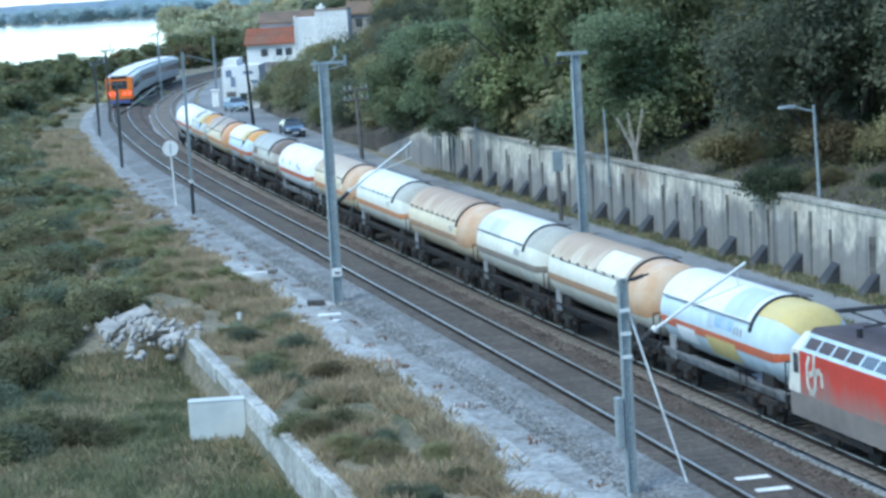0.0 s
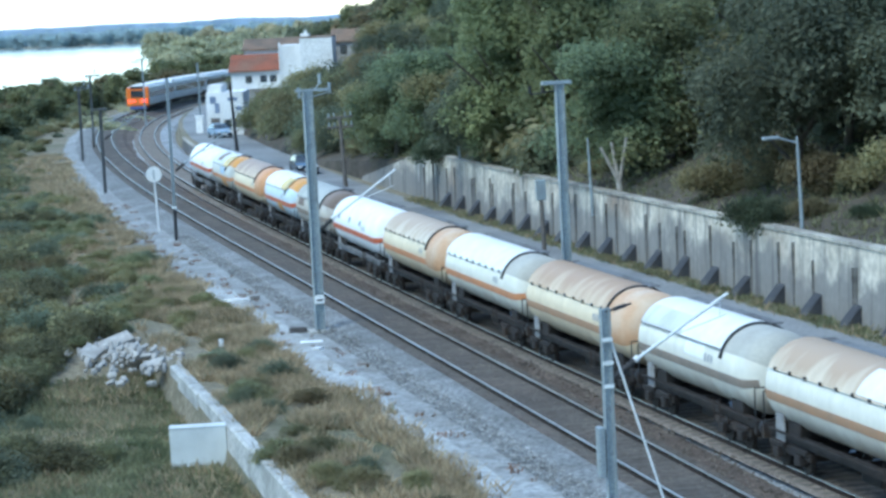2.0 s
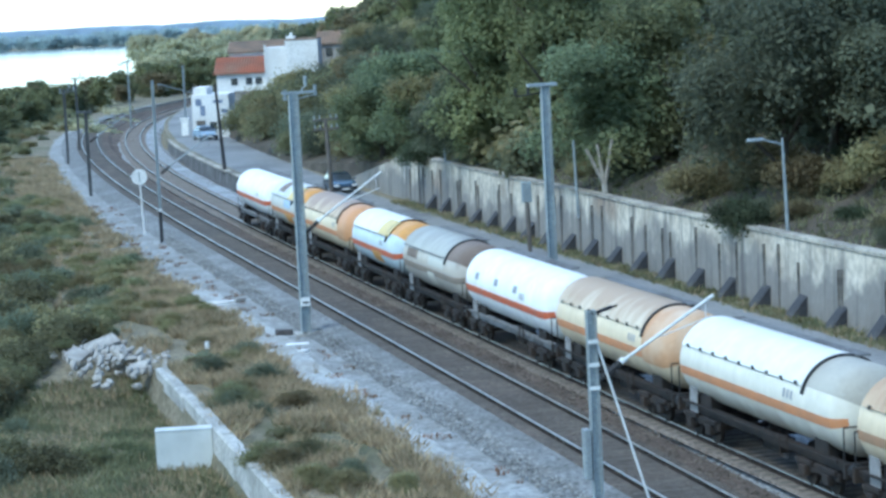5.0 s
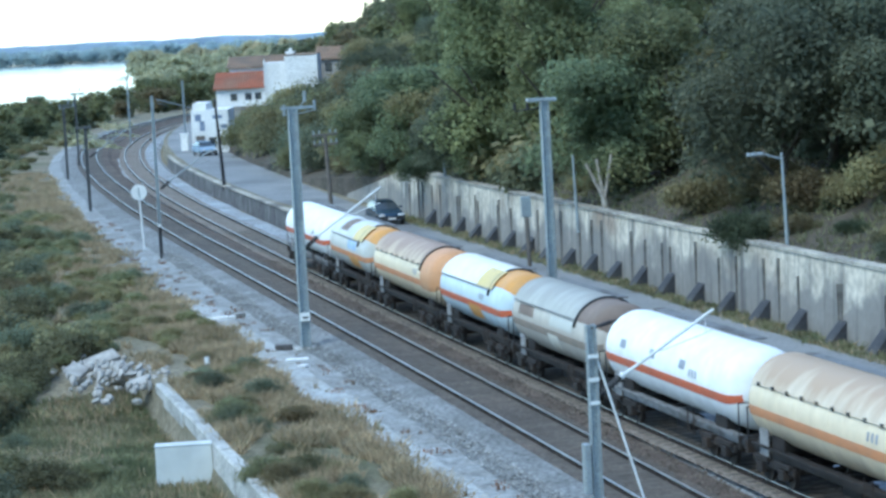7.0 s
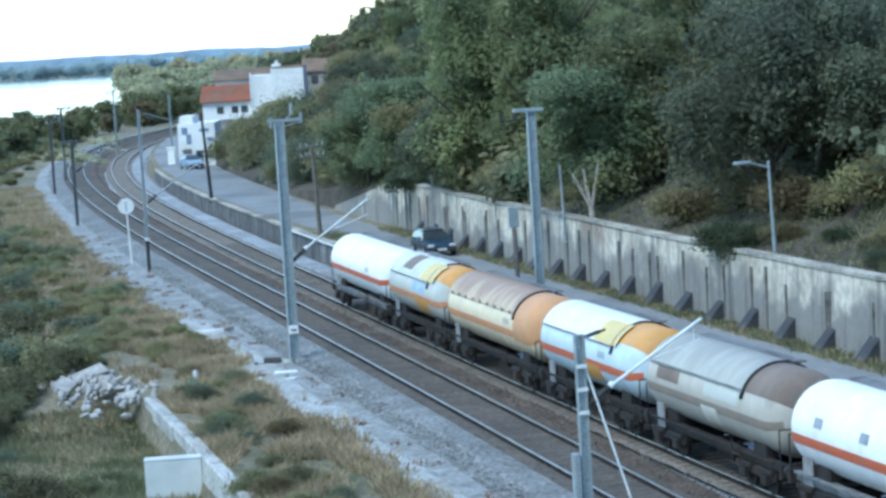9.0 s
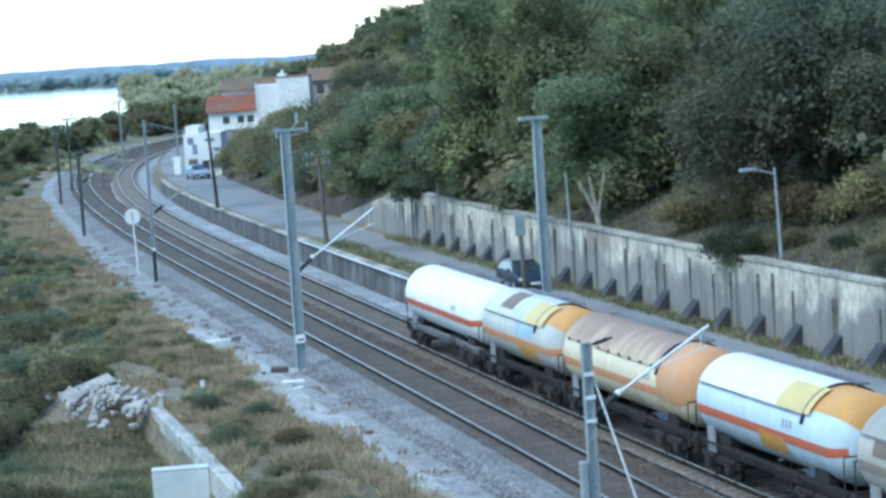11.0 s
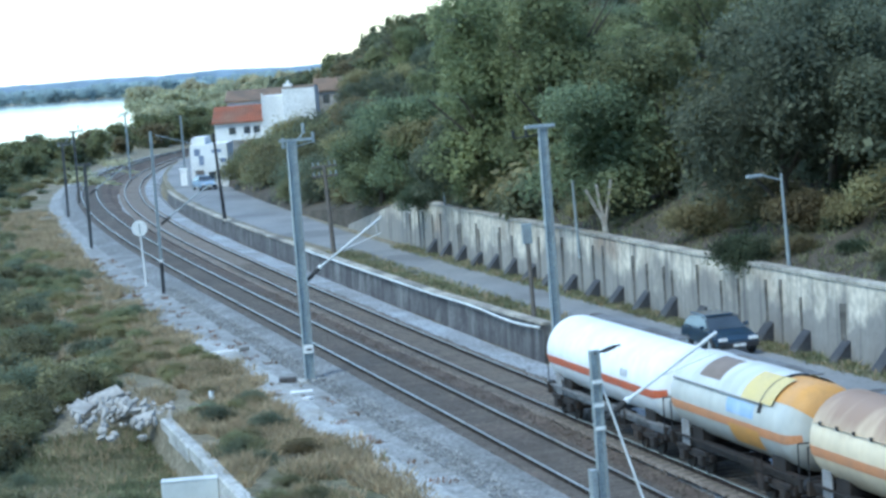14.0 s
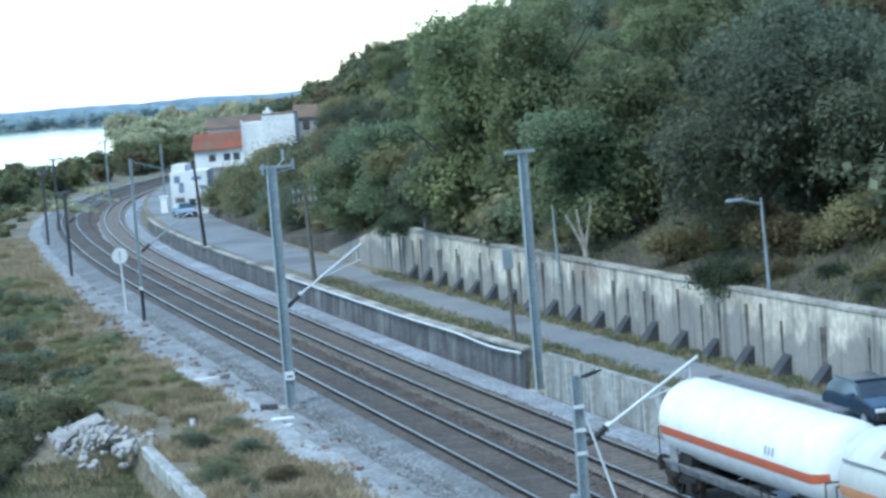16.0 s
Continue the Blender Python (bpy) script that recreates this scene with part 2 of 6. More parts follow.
def sweep(name, track, s0, s1, step, profile, material, parent=None, label="", closed=True, smooth=False, mats=None):
    """A profile of (u, z) swept along a track."""
    ss = np.arange(s0, s1 + 0.01, step)
    k = len(profile)
    verts, faces = [], []
    for s in ss:
        for u, z in profile:
            x, y, _ = place(track, s, u(s) if callable(u) else u)
            verts.append((float(x), float(y), z(s) if callable(z) else z))
    for i in range(len(ss) - 1):
        for j in range(k if closed else k - 1):
            a, b = i * k + j, i * k + (j + 1) % k
            faces.append((a, b, b + k, a + k))
    if closed:
        faces += [tuple(range(k))[::-1], tuple((len(ss) - 1) * k + j for j in range(k))]
    ob = raw(name, verts, faces, material, parent, label, smooth)
    bm = B()
    bm.from_mesh(ob.data)
    bmesh.ops.recalc_face_normals(bm, faces=bm.faces)
    bm.to_mesh(ob.data)
    bm.free()
    return ob


def structure(ob, label="", category=""):
    return tagged(ob, label, category, kind="structure")


# ---- ground ----
def lerp(s, xs, ys):
    return float(np.interp(s, xs, ys))


def road_z(s):
    return lerp(s, [-60, 40, 70, 180, 300], [1.05, 1.0, 0.95, 0.9, 0.9])


def bank_top(s):
    """Height of the ground behind the tall concrete wall."""
    return lerp(s, [-200, 80, 92, 100, 130, 260, 400], [3.7, 3.6, 3.7, 2.9, 1.3, 1.6, 1.0])


def hill(u, s):
    k = lerp(s, [-200, 130, 220, 320, 500, 900, 2000], [1.0, 1.0, 0.92, 0.75, 0.45, 0.2, 0.0])
    rise = lerp(u, [9.5, 14, 20, 40, 70, 120, 400], [0, 1.4, 4.2, 12.5, 19, 24, 30])
    return bank_top(s) + rise * k


def left_z(u, s):
    low = lerp(s, [-200, 36, 42, 60], [1, 1, 0.3, 0.0])
    field = lerp(u, [-1500, -150, -110, -60, -35, -18, -13.9], [-7, -6.5, -4.2, -2.0, -1.2, -0.6, -0.4])
    meadow = lerp(u, [-1500, -150, -60, -30, -14.2], [-7, -6.5, -2.6, -1.85, -1.6])
    return meadow * low + field * (1 - low)


def ground_z(u, s):
    far = lerp(s, [900, 1700, 6000], [0, 0, -70])
    if u <= -14.0:
        z = left_z(u, s)
    elif u <= -9:
        z = -0.38
    elif u <= 3.5:
        z = -0.42
    elif u <= 9.42:
        z = road_z(s) - 0.03
    else:
        z = hill(u, s)
    if s > 380 and u > -300 and not (s < 480 and -14 < u < 9):
        k = lerp(s, [380, 520], [0, 1])
        z = z * (1 - k) + k * lerp(u, [-300, -220, -175, -125, 20, 80, 400], [-7, -6.5, -5.5, 3.0, 7.0, 9.0, 14.0])
    return z + far


def shore(y):
    """x of the river's near bank at a distance y."""
    return y * lerp(y, [0, 300, 430, 520, 1640], [-0.4, -0.26, -0.23, -0.145, -0.136])


def build_ground():
    us = [-1500, -1100, -800, -600, -500, -420, -360, -300, -260, -225, -200, -175, -150, -135, -120, -95, -75, -60, -50, -42, -36, -31, -27, -24, -21, -18.5, -16.5, -15, -14.15, -13.85, -12,
          -10, -8, -6, -3, 0, 2, 3.4, 3.6, 5.2, 7, 8.6, 9.4, 9.55, 11, 12.5, 14, 16, 18, 20, 23, 26, 30, 34, 38, 43, 48, 54, 60, 68, 76, 86,
          100, 120, 150, 200, 280, 380]
    ss = list(np.arange(-160, 0, 10)) + list(np.arange(0, 240, 3)) + list(np.arange(240, 520, 10)) + list(np.arange(540, 1750, 45)) + [2200, 3000, 4200, 6000]
    verts, faces = [], []
    for s in ss:
        for u in us:
            x, y, _ = place(TRACK_B, s, u)
            z = ground_z(u, s)
            if y > 250 and x < shore(y) + 25:
                z += (min(z, -7.5) - z) * lerp(x - shore(y), [-25, 25], [1, 0])
            if u < -15 or u > 10.5:
                z += 0.22 * noise.noise((float(x) * 0.15, float(y) * 0.15, 0)) * min(1.0, abs(u) / 20)
            verts.append((float(x), float(y), z))
    k = len(us)
    for i in range(len(ss) - 1):
        for j in range(k - 1):
            a = i * k + j
            faces.append((a, a + 1, a + k + 1, a + k))
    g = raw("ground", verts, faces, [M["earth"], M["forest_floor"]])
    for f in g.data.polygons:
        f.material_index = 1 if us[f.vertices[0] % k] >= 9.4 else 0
    structure(g, "dry earth bank with sparse grass under the trees", "ground")


def water():
    v = [(-4000, 330, -4), (-40, 330, -4), (-40, 1640, -4), (-4000, 1640, -4)]
    structure(raw("water", v, [(0, 1, 2, 3)], M["water"]), "wide pale river reflecting a white sky", "river")


def wob(s, k, a):
    return a * noise.noise((s * 0.13, k * 7.3, 0)) + 0.5 * a * noise.noise((s * 0.41, k * 3.1, 5))


def railway():
    for nm, tr, top in (("ballast_bed", TRACK_A, -0.15), ("ballast_bed", TRACK_B, -0.16)):
        left, right = (-2.75, 2.6) if tr is TRACK_A else (-1.6, 3.2)
        bed = sweep(nm, tr, -30, 560, 2.0, [(lambda s: left + wob(s, 1, 0.25), -0.40), (left + 0.9, top - 0.02), (right - 0.5, top - 0.02), (lambda s: right + wob(s, 2, 0.15), -0.40)], M["ballast"] if tr is TRACK_A else M["ballast_pale"])
        structure(bed, "grey crushed-stone ballast under a railway track", "ballast")
        mid = sweep("ballast_bed", tr, -30, 560, 2.0, [(-1.45, top - 0.03), (-1.35, top + 0.012), (1.35, top + 0.012), (1.45, top - 0.03)], M["ballast_rust"] if tr is TRACK_A else M["ballast_mid"])
        structure(mid, "rust-stained dark ballast between the rails", "ballast")
        for side in (-1, 1):
            o = side * 0.834
            rail = sweep("rail", tr, -30, 560, 2.0, [(o - 0.075, -0.16), (o - 0.075, -0.14), (o - 0.02, -0.11), (o - 0.02, -0.045), (o - 0.037, -0.035), (o - 0.037, -0.006),
                                                       (o + 0.037, -0.006), (o + 0.037, -0.035), (o + 0.02, -0.045), (o + 0.02, -0.11), (o + 0.075, -0.14), (o + 0.075, -0.16)], M["rust_shade_rail"])
            tagged(rail, "long steel rail with a polished running surface", "rail", "rails of the line")
            sweep("railhead", tr, -30, 560, 2.0, [(o - 0.042, -0.014), (o - 0.036, 0.003), (o + 0.036, 0.003), (o + 0.042, -0.014)], M["steel_rail"], rail, "shiny worn railhead")
    sh = sweep("ballast_bed", TRACK_A, -30, 420, 1.0, [(lambda s: -3.55 + wob(s, 31, 0.3), -0.40), (lambda s: -3.0 + wob(s, 32, 0.3), -0.318), (-2.0, -0.165), (lambda s: -1.5 + wob(s, 33, 0.12), -0.152), (-1.3, -0.18)], M["shoulder"], closed=False)
    structure(sh, "grey crushed-stone shoulder beside the track", "ballast")
    fill = sweep("ballast_bed", TRACK_A, 120, 420, 3.0, [(-2.4, -0.43), (-2.2, -0.395), (lambda s: lerp(s, [120, 230, 420], [2.0, 4.0, 8.0]), -0.395), (lambda s: lerp(s, [120, 230, 420], [2.2, 4.2, 8.2]), -0.43)], M["ballast"])
    structure(fill, "brown stained ballast between the two tracks", "ballast")
    path = sweep("gravel_path", TRACK_A, -30, 330, 1.0, [(lambda s: lerp(s, [-30, 0, 40, 80, 160, 330], [-6.4, -6.2, -5.8, -5.4, -4.4, -4.1]) + wob(s, 4, 0.8), -0.40), (lambda s: lerp(s, [0, 60, 120, 180, 330], [-5.0, -5.0, -4.3, -3.7, -3.5]) + wob(s, 6, 0.2), -0.345), (-3.2, -0.335), (-2.2, -0.39)], M["gravel"], closed=False)
    structure(path, "pale gravel service path beside the track", "path")
    ash = sweep("gravel_path", TRACK_A, -30, 62, 0.7, [(lambda s: -5.9 + wob(s, 8, 0.7), -0.40), (lambda s: -5.3 + wob(s, 9, 0.3), -0.325), (lambda s: -4.3 + wob(s, 10, 0.35), -0.322), (lambda s: -3.7 + wob(s, 11, 0.4), -0.39)], M["ash"], closed=False)
    structure(ash, "smooth pale ash strip of a service path", "path")


def roads():
    road = sweep("road", TRACK_B, -60, 330, 2.0, [(lambda s: lerp(s, [-60, 60, 95, 115, 330], [5.5, 5.4, 4.9, 4.1, 4.0]) + wob(s, 21, 0.15), lambda s: road_z(s)), (6.8, lambda s: road_z(s) + 0.04), (lambda s: lerp(s, [-60, 40, 110, 150, 190, 330], [8.1, 8.1, 8.6, 9.6, 11.5, 11.5]), lambda s: road_z(s))], M["asphalt"], closed=False)
    structure(road, "narrow worn grey asphalt road", "road")


def wall_top(s):
    return lerp(s, [-40, 35, 42, 60, 100, 150, 175], [1.45, 1.4, 1.35, 1.12, 1.05, 0.95, 0.85])


def trackside_wall():
    dark = sweep("wall_trackside", TRACK_B, 41, 190, 1.5, [(3.25, -0.45), (3.32, lambda s: wall_top(s) - 0.12), (3.66, lambda s: wall_top(s) - 0.12), (3.66, -0.45)], M["track_wall"])
    structure(dark, "low dark stained stone retaining wall beside the track", "retaining wall")
    sweep("coping", TRACK_B, 41, 190, 1.5, [(3.22, lambda s: wall_top(s) - 0.118), (3.22, lambda s: wall_top(s)), (3.7, lambda s: wall_top(s)), (3.7, lambda s: wall_top(s) - 0.118)], M["wall_cap"], dark, "weathered concrete coping")
    pale = sweep("wall_trackside", TRACK_B, -50, 39.2, 1.5, [(3.3, -0.45), (3.38, wall_top), (3.66, wall_top), (3.66, -0.45)], M["pale_wall"])
    structure(pale, "pale weathered concrete retaining wall beside the track", "retaining wall")
    for s in np.arange(-46, 39, 3.0):
        x, y, h = place(TRACK_B, s, 3.32)
        bm = B()
        box(bm, -0.12, 0.12, -0.1, 0.1, -0.45, wall_top(s) + 0.02)
        p = part("pilaster", bm, M["concrete"], pale)
        p.matrix_basis = pose(float(x), float(y), 0, 0, 0, -math.degrees(float(h)))
    pipe = sweep("cable_duct", TRACK_B, 41, 98, 1.0, [(3.12 + 0.05 * math.cos(a), (lambda s, a=a: wall_top(s) - 0.08 - 0.22 * math.exp(-((s - 45) / 5) ** 2) + 0.05 * math.sin(a))) for a in np.linspace(0, 2 * math.pi, 9)[:-1]], M["pale_tube"], smooth=True)
    tagged(pipe, "long grey metal cable duct along a stone wall", "cable duct")


def wall_mat(name, a, b, scale, rough, bump=0.5, fine=5, c=None, dark=(0.12, 0.115, 0.11), width=1.3, reach=(0.44, 0.64), most=0.9, lower=None):
    """Old concrete with streaks that run down from the top; lower: a second tone that takes over below a ragged edge.
    """
    m = mat(name, a, b, scale, rough, bump=bump, fine=fine, c=c)
    n, l = m.node_tree.nodes, m.node_tree.links
    bs = n["Principled BSDF"]
    co = n.new("ShaderNodeTexCoord")
    src = bs.inputs["Base Color"].links[0].from_socket

    def over(factor, colour):
        mx = n.new("ShaderNodeMix")
        mx.data_type = "RGBA"
        l.new(factor, mx.inputs["Factor"])
        l.new(src, mx.inputs["A"])
        mx.inputs["B"].default_value = (*colour, 1)
        return mx.outputs["Result"]

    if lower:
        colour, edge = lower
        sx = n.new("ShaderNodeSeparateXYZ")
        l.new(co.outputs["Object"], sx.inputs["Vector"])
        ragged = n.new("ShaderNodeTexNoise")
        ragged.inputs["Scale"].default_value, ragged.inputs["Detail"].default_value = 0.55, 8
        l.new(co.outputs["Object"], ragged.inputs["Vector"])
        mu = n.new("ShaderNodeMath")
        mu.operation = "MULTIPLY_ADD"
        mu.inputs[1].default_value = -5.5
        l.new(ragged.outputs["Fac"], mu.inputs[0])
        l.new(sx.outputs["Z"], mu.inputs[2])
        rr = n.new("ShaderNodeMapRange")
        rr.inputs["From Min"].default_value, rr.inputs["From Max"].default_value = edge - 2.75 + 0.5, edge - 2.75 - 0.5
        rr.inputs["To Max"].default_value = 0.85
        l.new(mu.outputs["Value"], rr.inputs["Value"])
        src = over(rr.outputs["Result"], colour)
    mp = n.new("ShaderNodeMapping")
    mp.inputs["Scale"].default_value = (width, width, 0.12)
    l.new(co.outputs["Object"], mp.inputs["Vector"])
    ns = n.new("ShaderNodeTexNoise")
    ns.inputs["Scale"].default_value, ns.inputs["Detail"].default_value = 1.2, 7
    l.new(mp.outputs["Vector"], ns.inputs["Vector"])
    r = n.new("ShaderNodeMapRange")
    r.inputs["From Min"].default_value, r.inputs["From Max"].default_value = reach
    r.inputs["To Max"].default_value = most
    l.new(ns.outputs["Fac"], r.inputs["Value"])
    src = over(r.outputs["Result"], dark)
    l.new(src, bs.inputs["Base Color"])
    return m


def tall_wall():
    top = lambda s: lerp(s, [-60, 30, 60, 82, 88, 93, 97, 112], [3.85, 3.85, 3.85, 3.8, 3.95, 3.95, 3.2, 1.15])
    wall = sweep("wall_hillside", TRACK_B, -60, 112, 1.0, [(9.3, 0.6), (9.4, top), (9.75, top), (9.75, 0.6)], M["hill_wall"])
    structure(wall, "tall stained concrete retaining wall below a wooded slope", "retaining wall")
    sweep("coping", TRACK_B, -60, 92, 1.0, [(9.32, lambda s: top(s) + 0.003), (9.32, lambda s: top(s) + 0.13), (9.85, lambda s: top(s) + 0.13), (9.85, lambda s: top(s) + 0.003)], M["wall_cap"], wall, "stained pale concrete coping")
    rng = random.Random(4)
    bm = B()
    box(bm, -0.055, 0.055, -0.05, 0.09, 0.7, 3.45)
    rib = part("rib", bm, M["wall_rib"], wall)
    bm = B()
    vs = [bm.verts.new(c) for c in ((-0.42, -0.75, 0), (0.42, -0.75, 0), (0.42, 0, 0), (-0.42, 0, 0), (-0.42, -0.5, 0.35), (0.42, -0.5, 0.35), (0.42, 0, 1.0), (-0.42, 0, 1.0))]
    for f in ((0, 1, 2, 3), (4, 7, 6, 5), (0, 4, 5, 1), (0, 3, 7, 4), (1, 5, 6, 2), (3, 2, 6, 7)):
        bm.faces.new([vs[i] for i in f])
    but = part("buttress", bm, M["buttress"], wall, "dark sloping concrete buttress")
    first = True
    for s in np.arange(-56, 92, 2.3):
        x, y, h = place(TRACK_B, s + rng.uniform(-1.1, 1.1), 9.36)
        r = rib if first else rib.copy()
        if not first:
            scene.collection.objects.link(r)
        r.matrix_basis = pose(float(x), float(y), 0, 0, 0, -90 - math.degrees(float(h)) + 180) @ Matrix.Diagonal((rng.uniform(0.5, 0.8), 1, rng.uniform(0.86, 1.02), 1))
        first = False
    first = True
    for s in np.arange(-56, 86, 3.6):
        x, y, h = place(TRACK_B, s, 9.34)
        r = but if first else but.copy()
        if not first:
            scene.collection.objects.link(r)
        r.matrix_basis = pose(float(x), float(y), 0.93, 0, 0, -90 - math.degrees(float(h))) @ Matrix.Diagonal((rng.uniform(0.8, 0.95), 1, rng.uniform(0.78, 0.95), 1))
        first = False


def river_backdrop():
    """Low hills behind the far bank, distance haze painted into their blue."""
    verts, faces = [], []
    xs = np.arange(-900, 500, 8)
    for i, x in enumerate(xs):
        z = 7.0 + 2.2 * noise.noise((x * 0.012, 3, 0)) + 1.6 * noise.noise((x * 0.05, 1, 0)) + 1.5 * noise.noise((x * 0.25, 2, 0)) - 4.5 * lerp(x, [-700, -330, 100], [0, 0, 1])
        verts += [(x, 3000, -60), (x, 3000, z - 1.0), (x, 3040, z)]
        if i:
            a = 3 * (i - 1)
            faces += [(a, a + 3, a + 4, a + 1), (a + 1, a + 4, a + 5, a + 2)]
    structure(raw("backdrop", verts, faces, M["far_hill_haze_tint"]), "low wooded hills on the horizon tinted haze blue", "hills")


# dark slate concrete; shade on the buttress sides is mixed into its tone
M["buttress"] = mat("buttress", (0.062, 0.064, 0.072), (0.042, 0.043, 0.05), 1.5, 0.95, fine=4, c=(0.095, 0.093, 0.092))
M["ballast_mid"] = mat("ballast_mid", (0.2, 0.168, 0.138), (0.145, 0.12, 0.1), 0.6, 0.95, bump=1, fine=5, c=(0.17, 0.13, 0.1), grain=0.4)
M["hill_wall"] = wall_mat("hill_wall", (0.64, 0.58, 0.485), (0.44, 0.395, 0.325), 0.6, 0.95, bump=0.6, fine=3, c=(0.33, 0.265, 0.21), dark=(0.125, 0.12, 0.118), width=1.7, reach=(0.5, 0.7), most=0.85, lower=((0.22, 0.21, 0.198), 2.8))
M["wall_rib"] = mat("wall_rib", (0.2, 0.192, 0.18), (0.13, 0.126, 0.12), 1.2, 0.95, fine=4, c=(0.34, 0.31, 0.265))
M["wall_cap"] = mat("wall_cap", (0.5, 0.46, 0.39), (0.24, 0.22, 0.195), 0.5, 0.95, bump=0.6, fine=3, c=(0.16, 0.15, 0.135))
M["track_wall"] = wall_mat("track_wall", (0.15, 0.145, 0.147), (0.085, 0.08, 0.082), 0.8, 0.95, bump=0.8, fine=4, c=(0.25, 0.245, 0.24), dark=(0.05, 0.046, 0.048), width=1.0, reach=(0.42, 0.72))
M["pale_wall"] = wall_mat("pale_wall", (0.38, 0.375, 0.35), (0.26, 0.25, 0.235), 0.7, 0.95, bump=0.5, fine=4, c=(0.2, 0.19, 0.175), width=1.5, reach=(0.46, 0.68), most=0.8)
build_ground()
water()
railway()
roads()
trackside_wall()
tall_wall()
river_backdrop()


# ---- buildings ----
def window(parent, x, z, w, h, y):
    bm = B()
    box(bm, x - w / 2, x + w / 2, y - 0.04, y + 0.1, z, z + h)
    p = part("window", bm, M["dark_steel"], parent, "small dark window")
    bm = B()
    box(bm, x - w / 2 + 0.06, x + w / 2 - 0.06, y - 0.06, y - 0.045, z + 0.06, z + h - 0.06)
    part("pane", bm, M["blue_glass"], p)


def tiled(parent, x0, x1, y0, y1, z0, z1, m, label=""):
    """A pitched roof: front slope of tile courses, back slope, both with thickness."""
    verts, faces = [], []
    n = int((x1 - x0) / 0.3)
    for (ya, za, yb, zb) in ((y0, z0, (y0 + y1) / 2, z1), (y1, z0, (y0 + y1) / 2, z1)):
        for i in range(n):
            a, b = x0 + (x1 - x0) * i / n, x0 + (x1 - x0) * (i + 1) / n
            c = (a + b) / 2
            k = len(verts)
            verts += [(a, ya, za), (c, ya, za + 0.1), (b, ya, za), (a, yb, zb), (c, yb, zb + 0.1), (b, yb, zb), (a, ya, za - 0.12), (b, ya, za - 0.12), (a, yb, zb - 0.12), (b, yb, zb - 0.12)]
            faces += [(k, k + 1, k + 4, k + 3), (k + 1, k + 2, k + 5, k + 4), (k, k + 6, k + 7, k + 2, k + 1), (k + 6, k + 8, k + 9, k + 7)]
    ob = raw("roof", verts, faces, m, parent, label)
    bm = B()
    bm.from_mesh(ob.data)
    bmesh.ops.remove_doubles(bm, verts=bm.verts, dist=0.004)
    bm.to_mesh(ob.data)
    bm.free()
    return ob


def gable(bm, x0, x1, y0, y1, z0, z1, zr):
    ym = (y0 + y1) / 2
    v = [bm.verts.new(c) for c in ((x0, y0, z0), (x1, y0, z0), (x1, y1, z0), (x0, y1, z0), (x0, y0, z1), (x1, y0, z1), (x1, y1, z1), (x0, y1, z1), (x0, ym, zr), (x1, ym, zr))]
    for f in ((0, 1, 5, 4), (2, 3, 7, 6), (1, 2, 6, 9, 5), (3, 0, 4, 8, 7), (4, 5, 9, 8), (6, 7, 8, 9), (3, 2, 1, 0)):
        bm.faces.new([v[i] for i in f])
    return bm


